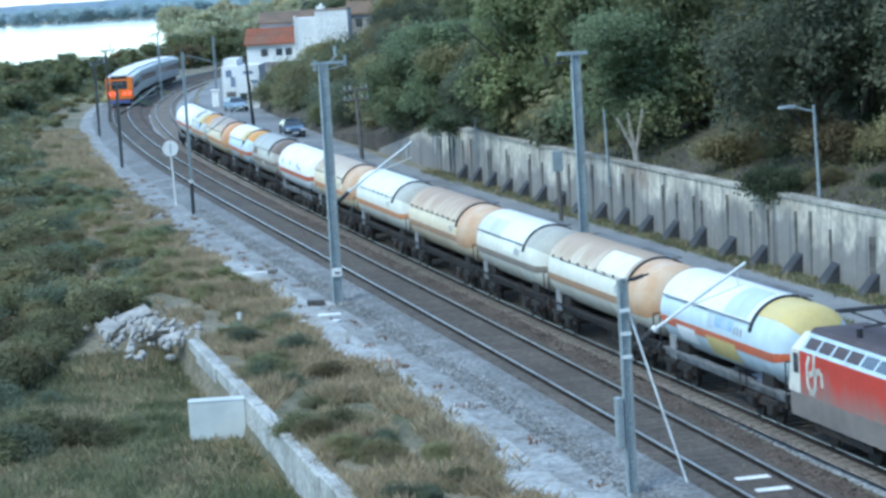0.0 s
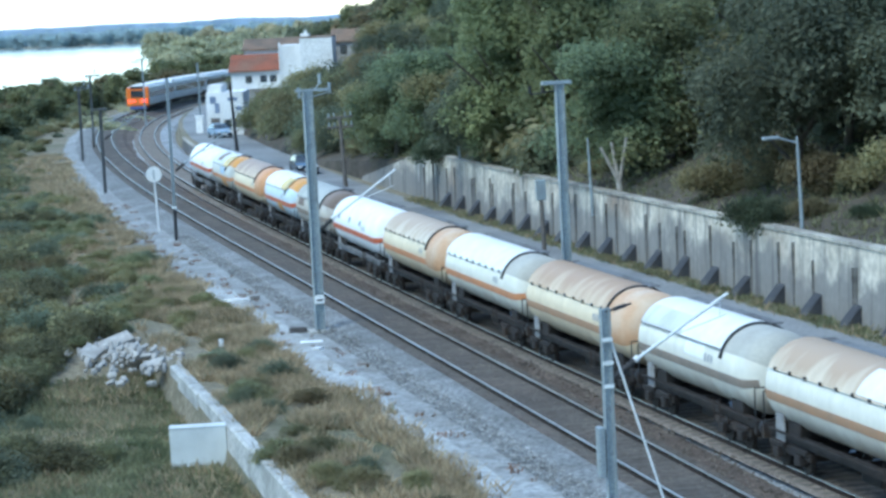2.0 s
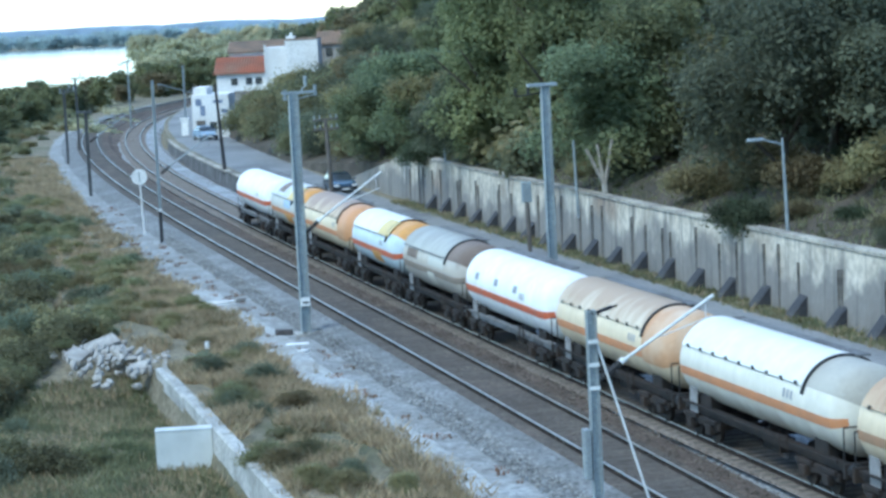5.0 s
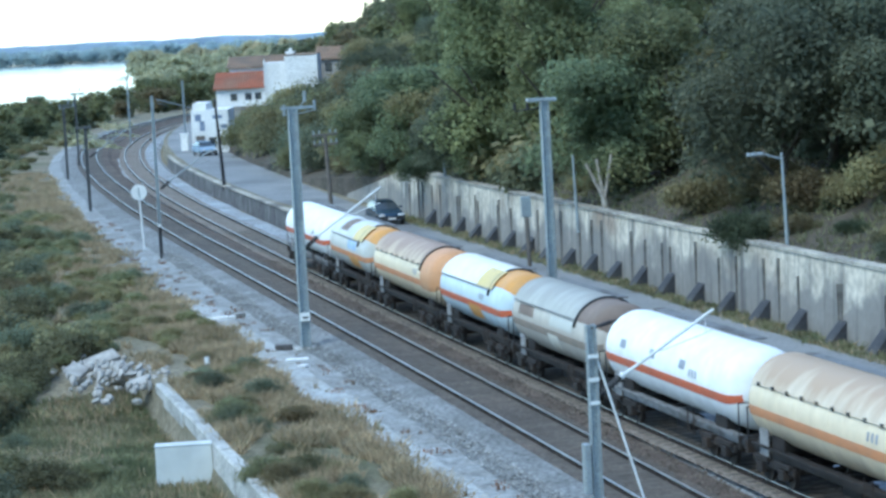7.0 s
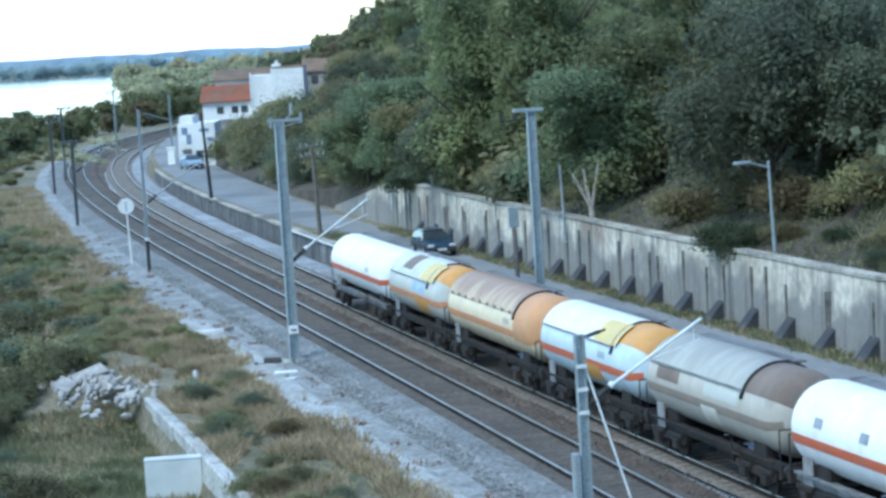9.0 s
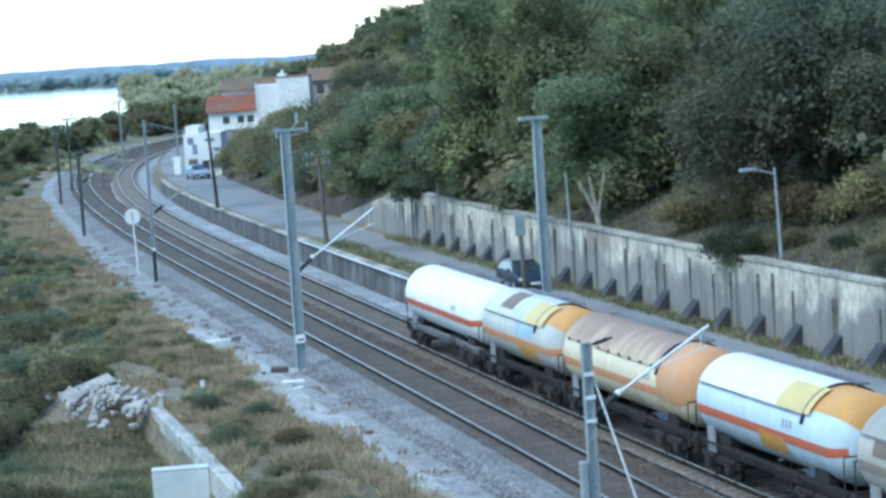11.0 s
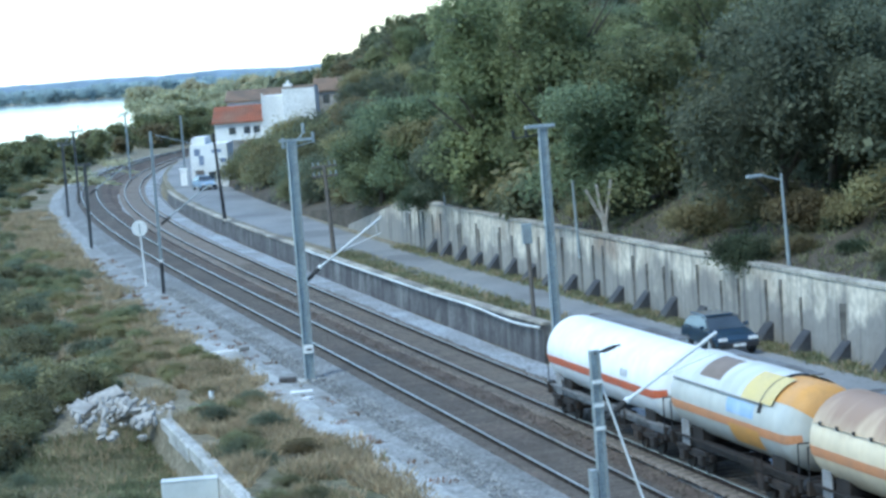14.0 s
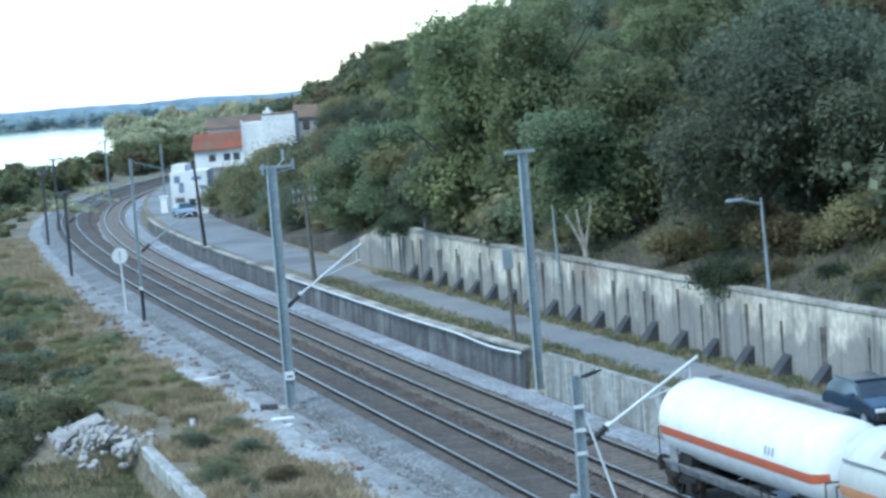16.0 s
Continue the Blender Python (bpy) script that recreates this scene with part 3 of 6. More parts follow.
def houses():
    h = thing("house", pose(0, 0, 0), "whitewashed house with grey-blue window patches beside the road", "house", "houses on the slope")
    bm = B()
    box(bm, -27.3, -23.5, 243, 250, 0.3, 5.3)
    box(bm, -27.2, -25.8, 244, 250, 5.3, 6.0)
    part("wall", bm, M["whitewash"], h)
    # flat grey-blue patches added in place of the dark windows
    for x, z, w, k in ((-26.6, 4.2, 0.6, 0.7), (-26.2, 3.2, 0.5, 1.0), (-24.6, 4.4, 1.0, 0.35), (-24.1, 2.0, 0.6, 0.6), (-24.0, 3.4, 0.6, 0.4)):
        bm = B()
        box(bm, x - w / 2, x + w / 2, 242.96, 243.05, z, z + k, 0.0)
        part("painted_patch", bm, M["window_blue"], h, "grey-blue patch standing for a dark window")
    window(h, -25.2, 1.6, 0.7, 0.9, 242.98)
    bm = B()
    box(bm, -26.9, -26.0, 242.9, 243.1, 0.8, 2.7)
    part("door", bm, M["wood"], h, "brown wooden door")
    h = thing("house", pose(1.4, 0, -0.45), "white house with a red clay tile roof on the slope", "house", "houses on the slope")
    bm = B()
    gable(bm, -29.0, -23.3, 273, 281, 1.0, 7.05, 8.6)
    part("wall", bm, M["whitewash"], h)
    tiled(h, -29.3, -23.1, 272.6, 281.4, 7.1, 8.85, M["roof_tile"], "red clay tile roof")
    for x in (-27.0, -25.3, -24.2):
        window(h, x, 5.7, 0.75, 0.8, 272.98)
    h = thing("house", pose(1.5, 0, -0.45), "old house with a brown weathered tile roof", "house", "houses on the slope")
    bm = B()
    gable(bm, -28.5, -20.8, 284, 292, 1.0, 9.3, 10.2)
    part("wall", bm, M["whitewash"], h)
    tiled(h, -28.8, -20.5, 283.6, 292.4, 9.3, 10.5, M["old_tile"], "weathered brown tile roof")
    h = thing("house", pose(1.3, 0, -0.5), "tall plain white house with a box chimney", "house", "houses on the slope")
    bm = B()
    box(bm, -23.0, -20.6, 270, 277, 1.5, 9.9)
    box(bm, -20.596, -16.9, 269.2, 277, 1.5, 10.6)
    wl = part("wall", bm, M["whitewash"], h)
    bm = B()
    box(bm, -20.5, -19.5, 270, 272, 10.6, 11.1, 0.05)
    box(bm, -20.1, -19.8, 270.5, 271, 11.1, 11.45)
    part("chimney", bm, M["whitewash"], h)
    bm = B()
    box(bm, -23.06, -22.85, 269.9, 270.1, 1.5, 10.2)
    part("pilaster", bm, M["whitewash"], wl)
    bm = B()
    box(bm, -20.55, -17.0, 269.15, 277.1, 10.6, 10.75)
    part("roof", bm, M["old_tile"], h, "flat brown tile edge")
    h = thing("house", pose(1.0, 0, -1.3), "grey gabled house behind white walls", "house", "houses on the slope")
    bm = B()
    gable(bm, -17.2, -13.2, 280, 286, 1.5, 10.6, 12.0)
    part("wall", bm, M["old_concrete"], h)
    tiled(h, -17.4, -13.0, 279.7, 286.3, 10.7, 12.1, M["old_tile"], "weathered brown tile roof")
    window(h, -15.9, 9.2, 0.8, 1.0, 279.98)
    h = thing("house", pose(0, 0, 0), "small cream house high on the slope", "house", "houses on the slope")
    bm = B()
    gable(bm, -16.4, -13.9, 330, 334, 4, 12.3, 13.0)
    part("wall", bm, M["cream_wall"], h)
    tiled(h, -16.6, -13.7, 329.7, 334.3, 12.3, 13.1, M["old_tile"])
    window(h, -15.0, 11.2, 0.7, 0.6, 329.98)
    bm = B()
    box(bm, -27, -15.5, 262, 262.4, 0.8, 4.9)
    fence = thing("garden_wall", pose(0, 0, 0), "long low garden wall below the houses", "wall")
    part("wall", bm, M["old_concrete"], fence)
    post = thing("gate_pillar", pose(-28.9, 250, 0.6), "white painted gate pillar by the road", "pillar")
    bm = B()
    box(bm, -0.35, 0.35, -0.3, 0.3, 0, 2.0, 0.03)
    part("shaft", bm, M["whitewash"], post)
    bm = B()
    box(bm, -0.45, 0.45, -0.4, 0.4, 2.0, 2.15, 0.02)
    part("cap", bm, M["whitewash"], post)


M["window_blue"] = mat("window_blue", (0.17, 0.21, 0.31), (0.26, 0.3, 0.4), 1, 0.9)
M["cream_wall"] = mat("cream_wall", (0.55, 0.52, 0.42), (0.45, 0.42, 0.34), 1, 0.9)
houses()


# ---- masts, poles, lamps ----
def h_beam(bm, w, d, z0, z1, t=0.035):
    """A rolled H section as one closed prism."""
    a, b, c = w / 2, d / 2, t / 2
    sec = [(-a, -b), (-a + t, -b), (-a + t, -c), (a - t, -c), (a - t, -b), (a, -b), (a, b), (a - t, b), (a - t, c), (-a + t, c), (-a + t, b), (-a, b)]
    lo = [bm.verts.new((x, y, z0)) for x, y in sec]
    hi = [bm.verts.new((x, y, z1)) for x, y in sec]
    n = len(sec)
    for i in range(n):
        bm.faces.new((lo[i], lo[(i + 1) % n], hi[(i + 1) % n], hi[i]))
    bm.faces.new(lo[::-1])
    bm.faces.new(hi)
    bmesh.ops.recalc_face_normals(bm, faces=bm.faces)
    return bm


def cantilever(parent, z, reach, rise, tube):
    """Bracket tube with an insulator by the mast; x points to the track."""
    bm = B()
    rod(bm, (0.2, 0, z), (0.75, 0, z + rise * 0.2), 0.07, n=10)
    ins = part("insulator", bm, M["dark_steel"], parent, "brown ribbed insulator")
    bm = B()
    for k in range(5):
        a = 0.28 + 0.1 * k
        rod(bm, (a, 0, z + rise * 0.2 * (a - 0.2) / 0.55), (a + 0.04, 0, z + rise * 0.2 * (a - 0.16) / 0.55), 0.11, n=10)
    part("rib", bm, M["dark_steel"], ins)
    bm = B()
    rod(bm, (0.75, 0, z + rise * 0.2), (reach, 0, z + rise), 0.045, n=8)
    rod(bm, (0.75, 0, z + rise * 0.2), (0.85, 0, z + rise * 0.24), 0.09, n=8)
    part("bracket_tube", bm, tube, parent, "pale metal bracket tube")
    bm = B()
    rod(bm, (reach * 0.55, 0, z + rise * 0.5), (reach * 0.98, 0, z + rise * 0.72), 0.016, n=6)
    rod(bm, (reach * 0.93, 0, z + rise * 0.92), (reach * 0.93, 0, z + rise * 0.7), 0.012, n=6)
    part("steady_arm", bm, tube, parent)


def mast(x, y, z0, z1, w, heading, label, material, arm=None, cap=False, brackets=False, box_at=None, black=0.0, lean=0.0, far=False):
    g = thing("catenary_mast", pose(x, y, z0, 0, lean, heading), label, "catenary mast", "masts along the line")
    bm = B()
    h_beam(bm, w, w * 0.8, 0, z1 - z0)
    part("post", bm, material, g)
    bm = B()
    box(bm, -0.5, 0.5, -0.5, 0.5, -0.35, 0.06, 0.03)
    part("foundation", bm, M["concrete"], g, "concrete foundation block")
    top = z1 - z0
    if cap:
        bm = B()
        box(bm, -0.75, 0.5, -0.16, 0.16, top + 0.003, top + 0.15, 0.02)
        part("cap_beam", bm, material, g)
        for k in (-0.7, -1.25):
            bm = B()
            rod(bm, (-0.2, 0, top - 0.25), (k, 0.1, top - 0.3 + 0.1 * (k + 0.7)), 0.03, n=6)
            rod(bm, (k, 0.1, top - 0.3), (k, 0.1, top - 0.02), 0.06, n=8)
            part("insulator", bm, M["dark_steel"], g)
    if brackets:
        for k, zz in ((0.55, 0.75), (0.95, 0.35), (-0.35, 0.2)):
            bm = B()
            rod(bm, (0, 0, top - 0.25), (k, 0, top + zz - 0.4), 0.028, n=6)
            rod(bm, (k, 0, top + zz - 0.45), (k, 0, top + zz), 0.07, n=8)
            part("insulator", bm, M["galvanised"], g)
        bm = B()
        box(bm, -0.5, 0.9, -0.08, 0.08, top + 0.003, top + 0.12)
        part("cap_beam", bm, material, g)
    if arm:
        cantilever(g, *arm, M["galvanised"] if far else M["pale_tube"])
    if box_at:
        bm = B()
        box(bm, -0.2, 0.2, -w * 0.4 - 0.12, -w * 0.4 - 0.003, box_at, box_at + 0.36, 0.02)
        part("plate", bm, M["white_paint"], g, "white number plate")
        bm = B()
        box(bm, -0.12, 0.12, -w * 0.4 - 0.124, -w * 0.4 - 0.121, box_at + 0.12, box_at + 0.2)
        part("dark_bar", bm, M["dark_steel"], g)
    if black:
        bm = B()
        box(bm, -w / 2 - 0.015, w / 2 + 0.015, -w * 0.4 - 0.015, w * 0.4 + 0.015, 0.06, black)
        sl = part("sleeve", bm, M["dark_steel"], g, "black painted foot")
        bm = B()
        box(bm, -w / 2 - 0.03, w / 2 + 0.03, -w * 0.4 - 0.03, w * 0.4 + 0.03, black + 0.002, black + 0.16)
        part("band", bm, M["white_paint"], sl)
    return g


def masts():
    lab = "tall galvanised steel mast with insulators beside the track"
    mast(-6.93, 99.7, -0.3, 9.85, 0.4, 14, lab, M["galvanised"], arm=(4.25, 3.6, 2.4), brackets=True, box_at=1.2)
    mast(3.6, 98.6, -0.3, 9.68, 0.36, 14, "tall galvanised steel mast with a flat cap beam", M["galvanised"], cap=True)
    m = mast(3.09, 60.0, -1.2, 5.35, 0.25, 15, "galvanised mast with a guy wire and side box", M["galvanised"], arm=(4.75, 3.35, 1.92))
    bm = B()
    rod(bm, (0.1, 0, 5.8), (1.35, -0.4, 1.2), 0.03, n=6)
    part("guy_wire", bm, M["pale_tube"], m)
    bm = B()
    box(bm, -0.34, -0.17, -0.15, 0.15, 2.2, 3.5, 0.02)
    part("side_box", bm, M["galvanised"], m)
    for k in range(3):
        bm = B()
        box(bm, -0.14, 0.14, -0.13, -0.105, 4.5 + 0.6 * k, 4.6 + 0.6 * k)
        part("clamp", bm, M["pale_tube"], m)
    bm = B()
    rod(bm, (0, 0, 6.45), (0.75, 0.1, 6.6), 0.03, n=6)
    rod(bm, (0.25, 0, 6.5), (0.6, 0.1, 6.57), 0.055, n=8)
    part("insulator", bm, M["dark_steel"], m)
    dark = "slim dark mast with a black foot and white band"
    mast(-18.5, 144.1, -0.4, 9.6, 0.17, 14, dark, M["galvanised"], arm=(4.3, 3.4, 2.2), black=2.0, far=True)
    mast(-29.4, 187.0, -0.4, 6.2, 0.26, 12, "slim dark steel mast beside the curve", M["dark_galv"], arm=(4.3, 3.2, 2.0), cap=True, far=True)
    mast(-38.3, 231.0, -0.4, 6.8, 0.26, 9, "grey steel mast at the bend", M["dark_galv"], brackets=True)
    mast(-40.5, 252.0, -0.4, 7.4, 0.22, 7, "grey steel mast at the bend", M["dark_galv"], brackets=True)
    mast(-41.5, 300.0, -0.4, 8.0, 0.22, 3, "grey steel mast far along the curve", M["galvanised"], cap=True)
    mast(-30.5, 265.0, -0.4, 8.0, 0.22, 6, "grey steel mast far along the curve", M["galvanised"], arm=(5.0, -3, 1.5), far=True)
    # wooden and steel poles by the road
    p = thing("utility_pole", pose(-8.1, 147.0, 0.9, 0, -2, 14), "wooden utility pole with two cross arms", "utility pole")
    bm = B()
    rod(bm, (0, 0, -0.3), (0, 0, 5.7), 0.15, 0.11, 10)
    part("post", bm, M["wood"], p)
    for zz in (5.0, 5.6):
        bm = B()
        box(bm, -0.8, 0.8, -0.06, 0.06, zz, zz + 0.12, 0.01)
        a = part("cross_arm", bm, M["wood"], p)
        for x in (-0.7, -0.35, 0.35, 0.7):
            bm = B()
            rod(bm, (x, 0, zz + 0.12), (x, 0, zz + 0.36), 0.05, n=8)
            part("insulator", bm, M["galvanised"], a)
    p = thing("utility_pole", pose(-19.0, 190.0, 0.85, 0, -3, 10), "slim dark leaning pole beside the road", "utility pole")
    bm = B()
    rod(bm, (0, 0, -0.3), (0, 0, 6.9), 0.16, 0.1, 10)
    part("post", bm, M["dark_steel"], p)
    bm = B()
    rod(bm, (0, 0, 6.9), (0, 0, 7.1), 0.13, 0.05, 10)
    part("cap", bm, M["dark_steel"], p)
    p = thing("sign_post", pose(2.85, 104.0, 0.95, 0, -1, 14), "brown post with a rusty box beside the road", "post")
    bm = B()
    rod(bm, (0, 0, -0.3), (0, 0, 4.2), 0.1, 0.09, 10)
    part("post", bm, M["wood"], p)
    bm = B()
    box(bm, -0.22, 0.22, -0.1, 0.1, 3.5, 4.4, 0.02)
    part("sign_box", bm, M["galvanised"], p)
    s = thing("railway_sign", pose(-20.4, 150.6, -0.4, 0, -2, 10), "round white disc sign on a slim white post", "railway sign")
    bm = B()
    rod(bm, (0, 0, -0.2), (0, 0, 3.7), 0.06, 0.05, 10)
    part("post", bm, M["white_paint"], s)
    bm = B()
    rod(bm, (0, -0.1, 3.75), (0, -0.06, 3.75), 0.5, n=32)
    d = part("disc", bm, M["white_paint"], s)
    bm = B()
    box(bm, -0.04, 0.04, -0.115, -0.102, 3.4, 4.05)
    part("dark_bar", bm, M["galvanised"], d)
    for (x, y, z0, top, arm) in ((12.5, 91.5, 3.4, 7.5, 1.3), (-0.93, 141.5, 3.4, 7.02, 1.4), (5.4, 112.0, 3.4, 6.6, 0.0)):
        l = thing("street_lamp", pose(x, y, z0, 0, -1.5, 10), "slim grey street lamp behind the wall" if arm else "slim bare grey pole behind the wall", "street lamp" if arm else "pole", "street lamps")
        bm = B()
        rod(bm, (0, 0, -0.5), (0, 0, top - z0), 0.085, 0.05, 10)
        part("post", bm, M["galvanised"], l)
        if arm:
            bm = B()
            rod(bm, (0, 0, top - z0 - 0.25), (-arm * 0.6, 0, top - z0), 0.04, n=8)
            part("arm", bm, M["galvanised"], l)
            bm = B()
            box(bm, -arm - 0.1, -arm * 0.55, -0.13, 0.13, top - z0 - 0.06, top - z0 + 0.08, 0.05)
            part("lamp_head", bm, M["galvanised"], l)


M["dark_galv"] = mat("dark_galv", (0.13, 0.135, 0.14), (0.09, 0.09, 0.095), 1.5, 0.6, 0.3)
masts()


# ---- concrete kerb wall, block and rubble on the left ----
def meadow_wall():
    g = thing("low_wall", pose(0, 0, 0), "low weathered concrete wall between meadow and path", "low wall")
    rng = random.Random(8)
    edge = lambda q: lerp(q, [-30, 5, 35], [-9.3, -9.75, -9.95])
    s = -22.0
    while s < 34.5:
        e = min(s + rng.uniform(2.3, 3.1), 35.0)
        j = rng.uniform(-0.03, 0.03)
        dz = rng.uniform(-0.03, 0.03)
        ob = sweep("wall_block", TRACK_A, s, e - 0.02, (e - 0.02 - s) / 2, [(lambda q: edge(q) - 0.47 + j, -1.9), (lambda q: edge(q) - 0.44 + j, -0.25 + dz), (lambda q: edge(q) - 0.38 + j, -0.2 + dz), (lambda q: edge(q) + j, -0.2 + dz), (lambda q: edge(q) + 0.04 + j, -0.25 + dz), (lambda q: edge(q) + 0.04 + j, -0.6)], M["concrete"], g)
        s = e
    x, y, h = place(TRACK_A, 20.6, -10.3)
    b = thing("concrete_block", pose(float(x), float(y), -1.75, 0, 0, 4), "square white concrete block against a low wall", "concrete block")
    bm = B()
    box(bm, -1.85, 0.02, -0.3, 0.3, 0, 1.5, 0.03)
    part("body", bm, M["white_concrete"], b)
    bm = B()
    box(bm, -1.87, 0.02, -0.32, 0.32, 1.502, 1.55, 0.02)
    part("cap", bm, M["white_concrete"], b)


def lump(bm, c, r, rng):
    g = bmesh.ops.create_icosphere(bm, subdivisions=1, radius=1)
    rot = Euler((rng.uniform(0, 6), rng.uniform(0, 6), rng.uniform(0, 6))).to_matrix()
    sc = Vector((rng.uniform(0.6, 1.3), rng.uniform(0.5, 1.0), rng.uniform(0.35, 0.8))) * r
    for v in g["verts"]:
        k = rng.uniform(0.75, 1.15)
        v.co = rot @ Vector((v.co.x * sc.x * k, v.co.y * sc.y * k, v.co.z * sc.z * k)) + Vector(c)


def rubble():
    rng = random.Random(5)
    g = thing("rubble_heap", pose(-14.3, 95.5, -0.55), "heap of broken pale concrete rubble", "rubble")
    for k in range(270):
        a, d = rng.uniform(0, 6.28), abs(rng.gauss(0, 1))
        x, y = d * 1.3 * math.cos(a), d * 3.2 * math.sin(a)
        x -= 0.3 * y
        hgt = max(0.0, 0.5 - 0.18 * d)
        bm = B()
        lump(bm, (0, 0, 0), rng.uniform(0.08, 0.26), rng)
        p = part("stone", bm, M["rubble"], g)
        p.location = (x, y, rng.uniform(0, hgt) + 0.05)
    for x, y, z, w, rz in ((-1.2, 3.2, 0.35, 1.5, 30), (-1.9, 1.0, 0.25, 1.0, 70), (1.2, -3.0, 0.2, 0.9, -10)):
        bm = B()
        box(bm, -w / 2, w / 2, -0.4, 0.4, -0.1, 0.1, 0.03)
        p = part("slab", bm, M["rubble"], g, "broken flat slab")
        p.matrix_basis = pose(x, y, z, 20, -15, rz)
    # litter along the path
    for x, y, w, d, hh, rz, m in ((-11.7, 112.0, 1.25, 0.22, 0.12, 5, "white_paint"), (-10.9, 112.3, 0.5, 0.4, 0.2, 30, "rubble"), (-7.1, 96.6, 0.9, 0.5, 0.08, 10, "white_paint"), (-8.3, 95.0, 0.5, 0.5, 0.1, 40, "white_paint"),
                                    (-6.7, 94.5, 0.35, 0.3, 0.1, 60, "white_paint"), (-9.4, 100.4, 0.5, 0.2, 0.1, 20, "white_paint"), (-7.9, 100.0, 0.7, 0.5, 0.22, 0, "dark_stone"), (-10.7, 95.5, 0.16, 0.16, 0.5, 0, "white_paint")):
        bm = B()
        box(bm, -w / 2, w / 2, -d / 2, d / 2, 0, hh, 0.02)
        bmesh.ops.triangulate(bm, faces=bm.faces)
        for v in bm.verts:
            v.co += Vector((rng.uniform(-0.04, 0.04), rng.uniform(-0.04, 0.04), rng.uniform(-0.02, 0.02)))
        ob = finish("debris", bm, M[m])
        ob.matrix_basis = pose(x, y, -0.35, 0, 0, rz)
        tagged(ob, "broken pale piece of debris on the gravel" if m != "dark_stone" else "dark lump of stone on the gravel", "debris", "litter along the path")


M["white_concrete"] = mat("white_concrete", (0.6, 0.62, 0.62), (0.5, 0.52, 0.52), 1, 0.9, bump=0.2)
meadow_wall()
rubble()


# ---- rolling stock ----
def lathe(bm, prof, n=40, a0=0.0, a1=2 * math.pi, cz=0.0):
    """Rings of (x, radius) round the x axis."""
    full = abs(a1 - a0 - 2 * math.pi) < 1e-4
    m = n if full else n + 1
    rings = []
    for x, r in prof:
        rings.append([bm.verts.new((x, r * math.sin(a0 + (a1 - a0) * k / n), cz + r * math.cos(a0 + (a1 - a0) * k / n))) for k in range(m)])
    for p, q in zip(rings, rings[1:]):
        for k in range(m if full else m - 1):
            bm.faces.new((p[k], p[(k + 1) % m], q[(k + 1) % m], q[k]))
    bmesh.ops.recalc_face_normals(bm, faces=bm.faces)
    return bm


def tank_mat(name, base, top, stain_shade, amount, gloss=0.45, dirt=(1.75, 0.95)):
    """Painted steel tank: paint with streaked rust and soot from the crown down."""
    m = mat(name, base, tuple(v * 0.9 for v in base), 1.2, gloss, fine=3, grain=0.06)
    n, l = m.node_tree.nodes, m.node_tree.links
    bs = n["Principled BSDF"]
    co = n.new("ShaderNodeTexCoord")
    mp = n.new("ShaderNodeMapping")
    mp.inputs["Scale"].default_value = (1.6, 0.5, 0.35)
    l.new(co.outputs["Object"], mp.inputs["Vector"])
    ns = n.new("ShaderNodeTexNoise")
    ns.inputs["Scale"].default_value, ns.inputs["Detail"].default_value = 1.1, 6
    l.new(mp.outputs["Vector"], ns.inputs["Vector"])
    sx = n.new("ShaderNodeSeparateXYZ")
    l.new(co.outputs["Object"], sx.inputs["Vector"])
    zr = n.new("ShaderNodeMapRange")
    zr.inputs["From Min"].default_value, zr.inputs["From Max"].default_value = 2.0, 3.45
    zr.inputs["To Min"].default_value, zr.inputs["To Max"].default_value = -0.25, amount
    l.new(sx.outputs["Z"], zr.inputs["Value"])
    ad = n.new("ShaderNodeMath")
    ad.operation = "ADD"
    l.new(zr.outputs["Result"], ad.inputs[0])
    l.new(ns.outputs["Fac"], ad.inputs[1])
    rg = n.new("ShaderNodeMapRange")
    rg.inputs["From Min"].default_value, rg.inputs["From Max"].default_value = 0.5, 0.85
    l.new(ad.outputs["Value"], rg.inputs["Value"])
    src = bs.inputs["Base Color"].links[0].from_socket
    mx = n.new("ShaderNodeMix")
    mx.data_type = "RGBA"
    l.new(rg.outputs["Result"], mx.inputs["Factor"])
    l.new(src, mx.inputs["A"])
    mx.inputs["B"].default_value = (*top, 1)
    # dirt from below, strengthened so the colour also carries the underside's shade
    zd = n.new("ShaderNodeMapRange")
    zd.inputs["From Min"].default_value, zd.inputs["From Max"].default_value = dirt
    zd.inputs["To Min"].default_value, zd.inputs["To Max"].default_value = -0.5, 0.25
    l.new(sx.outputs["Z"], zd.inputs["Value"])
    a2 = n.new("ShaderNodeMath")
    a2.operation = "ADD"
    a2.use_clamp = True
    l.new(zd.outputs["Result"], a2.inputs[0])
    l.new(ns.outputs["Fac"], a2.inputs[1])
    r2 = n.new("ShaderNodeMapRange")
    r2.inputs["From Min"].default_value, r2.inputs["From Max"].default_value = 0.24, 0.85
    l.new(a2.outputs["Value"], r2.inputs["Value"])
    m2 = n.new("ShaderNodeMix")
    m2.data_type = "RGBA"
    l.new(r2.outputs["Result"], m2.inputs["Factor"])
    l.new(mx.outputs["Result"], m2.inputs["A"])
    m2.inputs["B"].default_value = (*stain_shade, 1)
    l.new(m2.outputs["Result"], bs.inputs["Base Color"])
    return m


LENGTHS = [11.1, 12.6, 10.6, 12.75, 12.45, 12.25, 12.25, 10.9, 10.9, 12.65, 10.3, 12.65]
RAD, MID = 1.23, 2.2


